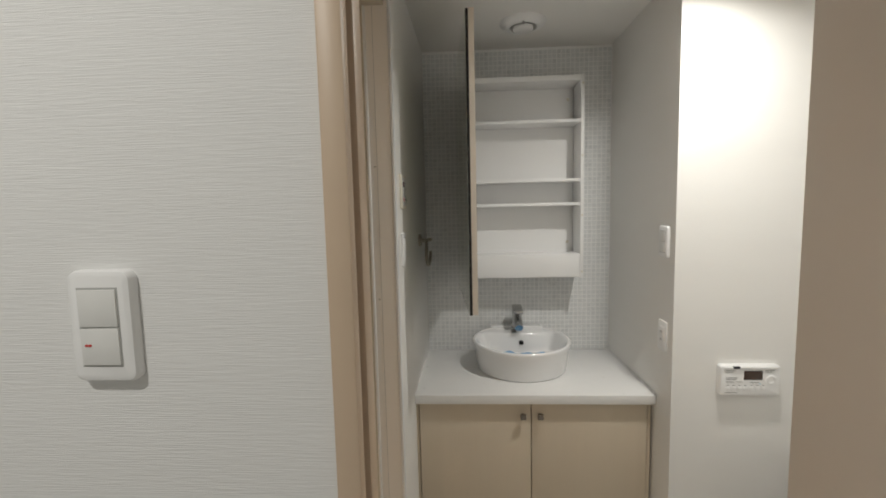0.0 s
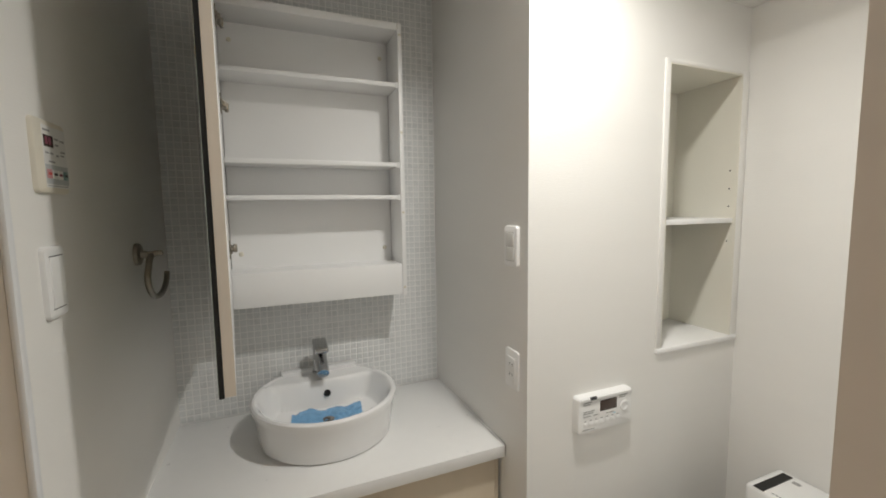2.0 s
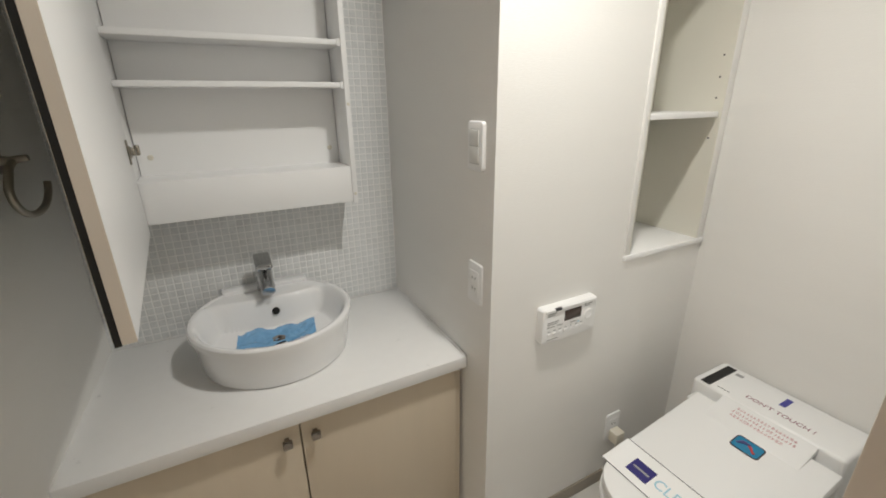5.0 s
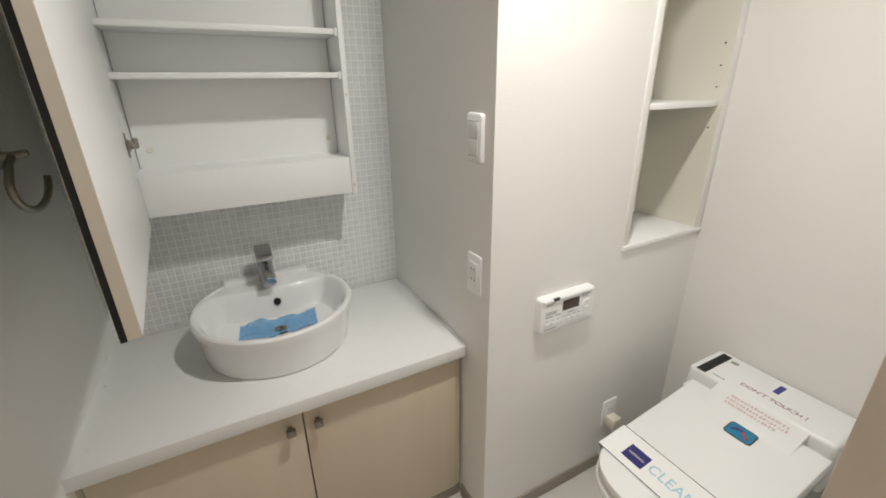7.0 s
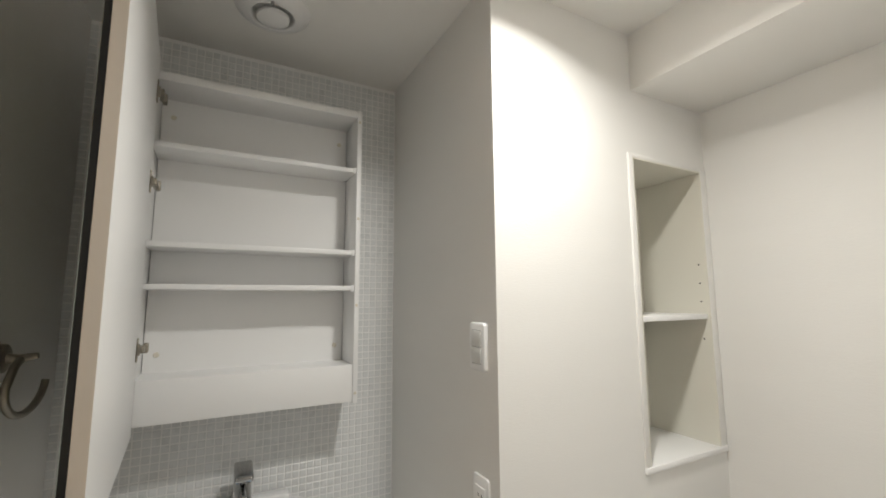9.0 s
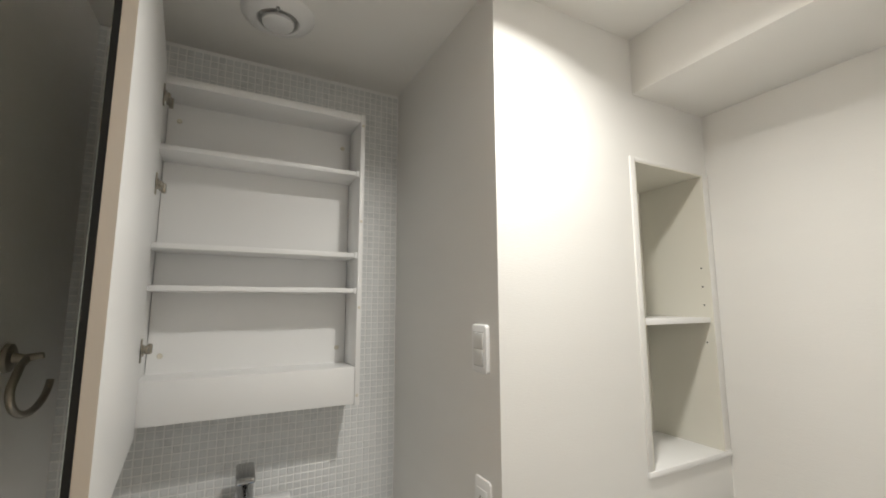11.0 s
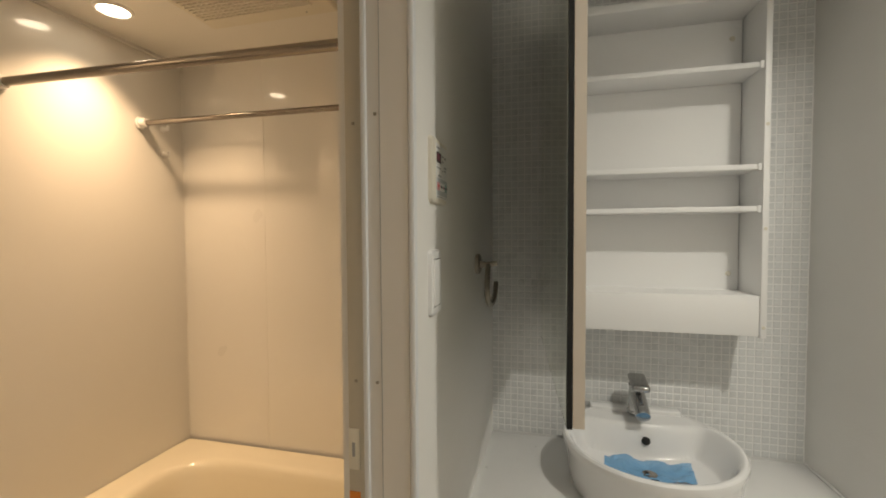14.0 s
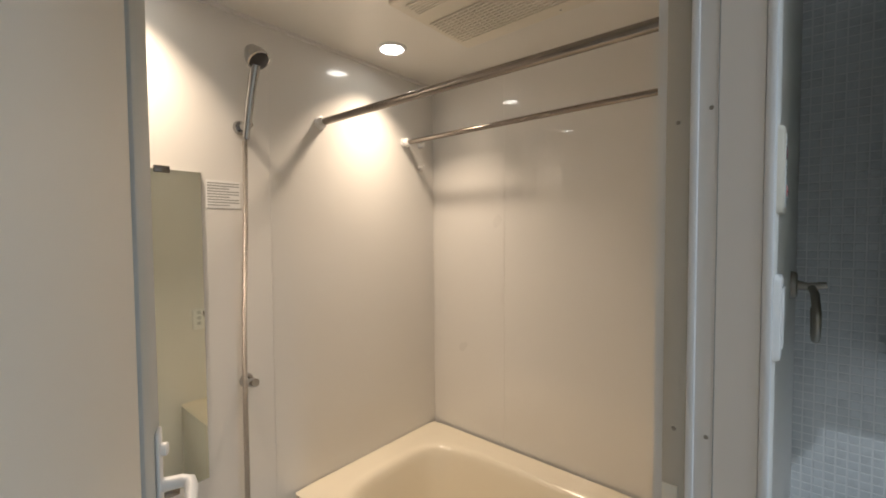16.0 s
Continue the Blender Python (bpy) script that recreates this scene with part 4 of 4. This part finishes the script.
def bath_mirror():
    y0, y1, z0, z1 = 0.905, 1.172, 0.718, 1.684
    ob = thing("bath_mirror", (BX0, (y0 + y1) / 2, z0), "narrow frameless mirror on the bath wall", "mirror")
    part("glass", bm_box(BX0 + 0.004, y0, z0, BX0 + 0.009, y1, z1), "mirror", ob)
    part("edge", bm_box(BX0 + 0.001, y0 - 0.001, z0 - 0.001, BX0 + 0.004, y1 + 0.001, z1 + 0.001), "grey", ob)
    for z in (z0, z1):
        part("clip", bm_box(BX0 + 0.001, (y0 + y1) / 2 + 0.01, z - 0.010, BX0 + 0.014, (y0 + y1) / 2 + 0.05, z + 0.010, 0.002), "steel", ob, "metal mirror clip")
    return ob


bath_mirror()


def notice():
    ob = thing("notice_label", (BX0, 1.24, 1.578), "white instruction label with grey print", "label")
    part("sheet", bm_box(BX0 + 0.0005, 1.189, 1.578, BX0 + 0.0015, 1.294, 1.666), "white", ob)
    for i in range(9):
        part("print", bm_box(BX0 + 0.0015, 1.193, 1.585 + 0.0088 * i, BX0 + 0.002, 1.290 - 0.03 * ((i * 7) % 3 == 0), 1.588 + 0.0088 * i), "grey", ob)


notice()


def bath_remote():
    ob, m = plate("bath_remote", (BX1, 1.592, 1.000), FACE_NX, 0.100, 0.122, 0.014, "white bath water heater remote with display", "remote control")
    part("display", plate_box(-0.036, 0.012, -0.004, 0.046, 0.0138, 0.0148, m), "ink", ob, "black display")
    for i in range(3):
        part("button", plate_box(0.010, 0.030 - 0.032 * i, 0.030, 0.048 - 0.032 * i, 0.0138, 0.0158, m), "edge_grey", ob, "grey button")


bath_remote()


def fan_heater():
    x0, x1, y0, y1, z = -1.095, -0.595, 1.572, 1.985, BATH_CEIL
    ob = thing("bath_dryer", ((x0 + x1) / 2, (y0 + y1) / 2, z), "cream ceiling bathroom dryer with a louvred grille", "ceiling fan")
    part("casing", bm_box(x0, y0, z - 0.022, x1, y1, z, 0.010, 4), "cream", ob)
    for name, gx0, gx1, gy0, gy1, rows, bars in (("grille", x0 + 0.030, x1 - 0.065, 1.742, 1.912, 11, 19), ("intake", x0 + 0.050, x1 - 0.16, 1.612, 1.668, 5, 12)):
        # flat black sheet paints the shade behind the slats, the casing is closed
        well = part(name, bm_box(gx0, gy0, z - 0.0235, gx1, gy1, z - 0.0215), "hole", ob, "black sheet behind the slats, coloured as the shade inside")
        for i in range(rows + 1):
            y = gy0 + (gy1 - gy0) * i / rows
            part("slat", bm_box(gx0 - 0.003, y - 0.0042, z - 0.0285, gx1 + 0.003, y + 0.0042, z - 0.0238), "cream", well)
        for i in range(bars + 1):
            x = gx0 + (gx1 - gx0) * i / bars
            part("bar", bm_box(x - 0.002, gy0, z - 0.0272, x + 0.002, gy1, z - 0.0242), "cream", well)
    part("pilot_light", bm_lathe([(0, 0.0012), (0.003, 0.0012), (0.0035, 0)], 12, pose(-0.70, 1.955, z - 0.0222, 180)), "grey", ob, "small dark pilot light")


fan_heater()

# wall panel joints in the bath
for name, row in (("trim_bath_joint_side", (BX0, 1.3988, 0.52, BX0 + 0.0008, 1.4012, BATH_CEIL)), ("trim_bath_joint_back", (-1.1062, BY1 - 0.0008, 0.52, -1.1038, BY1, BATH_CEIL)),
                  ("trim_bath_corner", (BX0, BY1 - 0.003, 0.50, BX0 + 0.003, BY1, BATH_CEIL)), ("trim_bath_cornice", (BX0, 0.6, BATH_CEIL - 0.012, BX0 + 0.010, BY1 - 0.006, BATH_CEIL))):
    structure(name, bm_box(*row), "joint", "slim cream joint of the bath panels", "trim")


# ---- mosaic tiles, last ----
PITCH, GAP, DEEP = 0.0232, 0.0036, 0.0009


def mosaic():
    rng = random.Random(5)
    wall = bpy.data.objects["wall_niche_back"]
    s = (PITCH - GAP) / 2
    near = []
    verts, faces = [], []
    base = [(-s, 0, -s), (s, 0, -s), (s, 0, s), (-s, 0, s), (-s + 0.0012, -DEEP, -s + 0.0012), (s - 0.0012, -DEEP, -s + 0.0012), (s - 0.0012, -DEEP, s - 0.0012), (-s + 0.0012, -DEEP, s - 0.0012)]
    quads = [(4, 5, 6, 7), (0, 1, 5, 4), (1, 2, 6, 5), (2, 3, 7, 6), (3, 0, 4, 7)]
    mesh = bpy.data.meshes.new("tile")
    mesh.from_pydata(base, [], quads)
    mesh.materials.append(M["tile"])
    z = COUNTER_Z + PITCH / 2 + 0.001
    while z < CEIL_Z - PITCH / 2:
        x = NR - PITCH / 2 - 0.002
        while x > NL + PITCH / 2:
            if x > CX1 - 0.01 and z < 2.0 and len(near) < 300:
                near.append((x, z))
            else:
                k, jig = len(verts), rng.uniform(0, 0.0003)
                verts += [(x + a, NB + b2 - jig, z + c) for a, b2, c in base]
                faces += [tuple(k + q for q in quad) for quad in quads]
            x -= PITCH
        z += PITCH
    rest = bpy.data.meshes.new("tile_field")
    rest.from_pydata(verts, [], faces)
    rest.materials.append(M["tile_rest"])
    field = new("tile_field", rest)
    field.parent = wall
    tagged(field, "pale grey mosaic tiles", kind="stuff")
    for x, z in near:
        ob = new("tile", mesh)
        ob.location = (x, NB - rng.uniform(0, 0.0006), z)
        ob.parent = wall


mosaic()
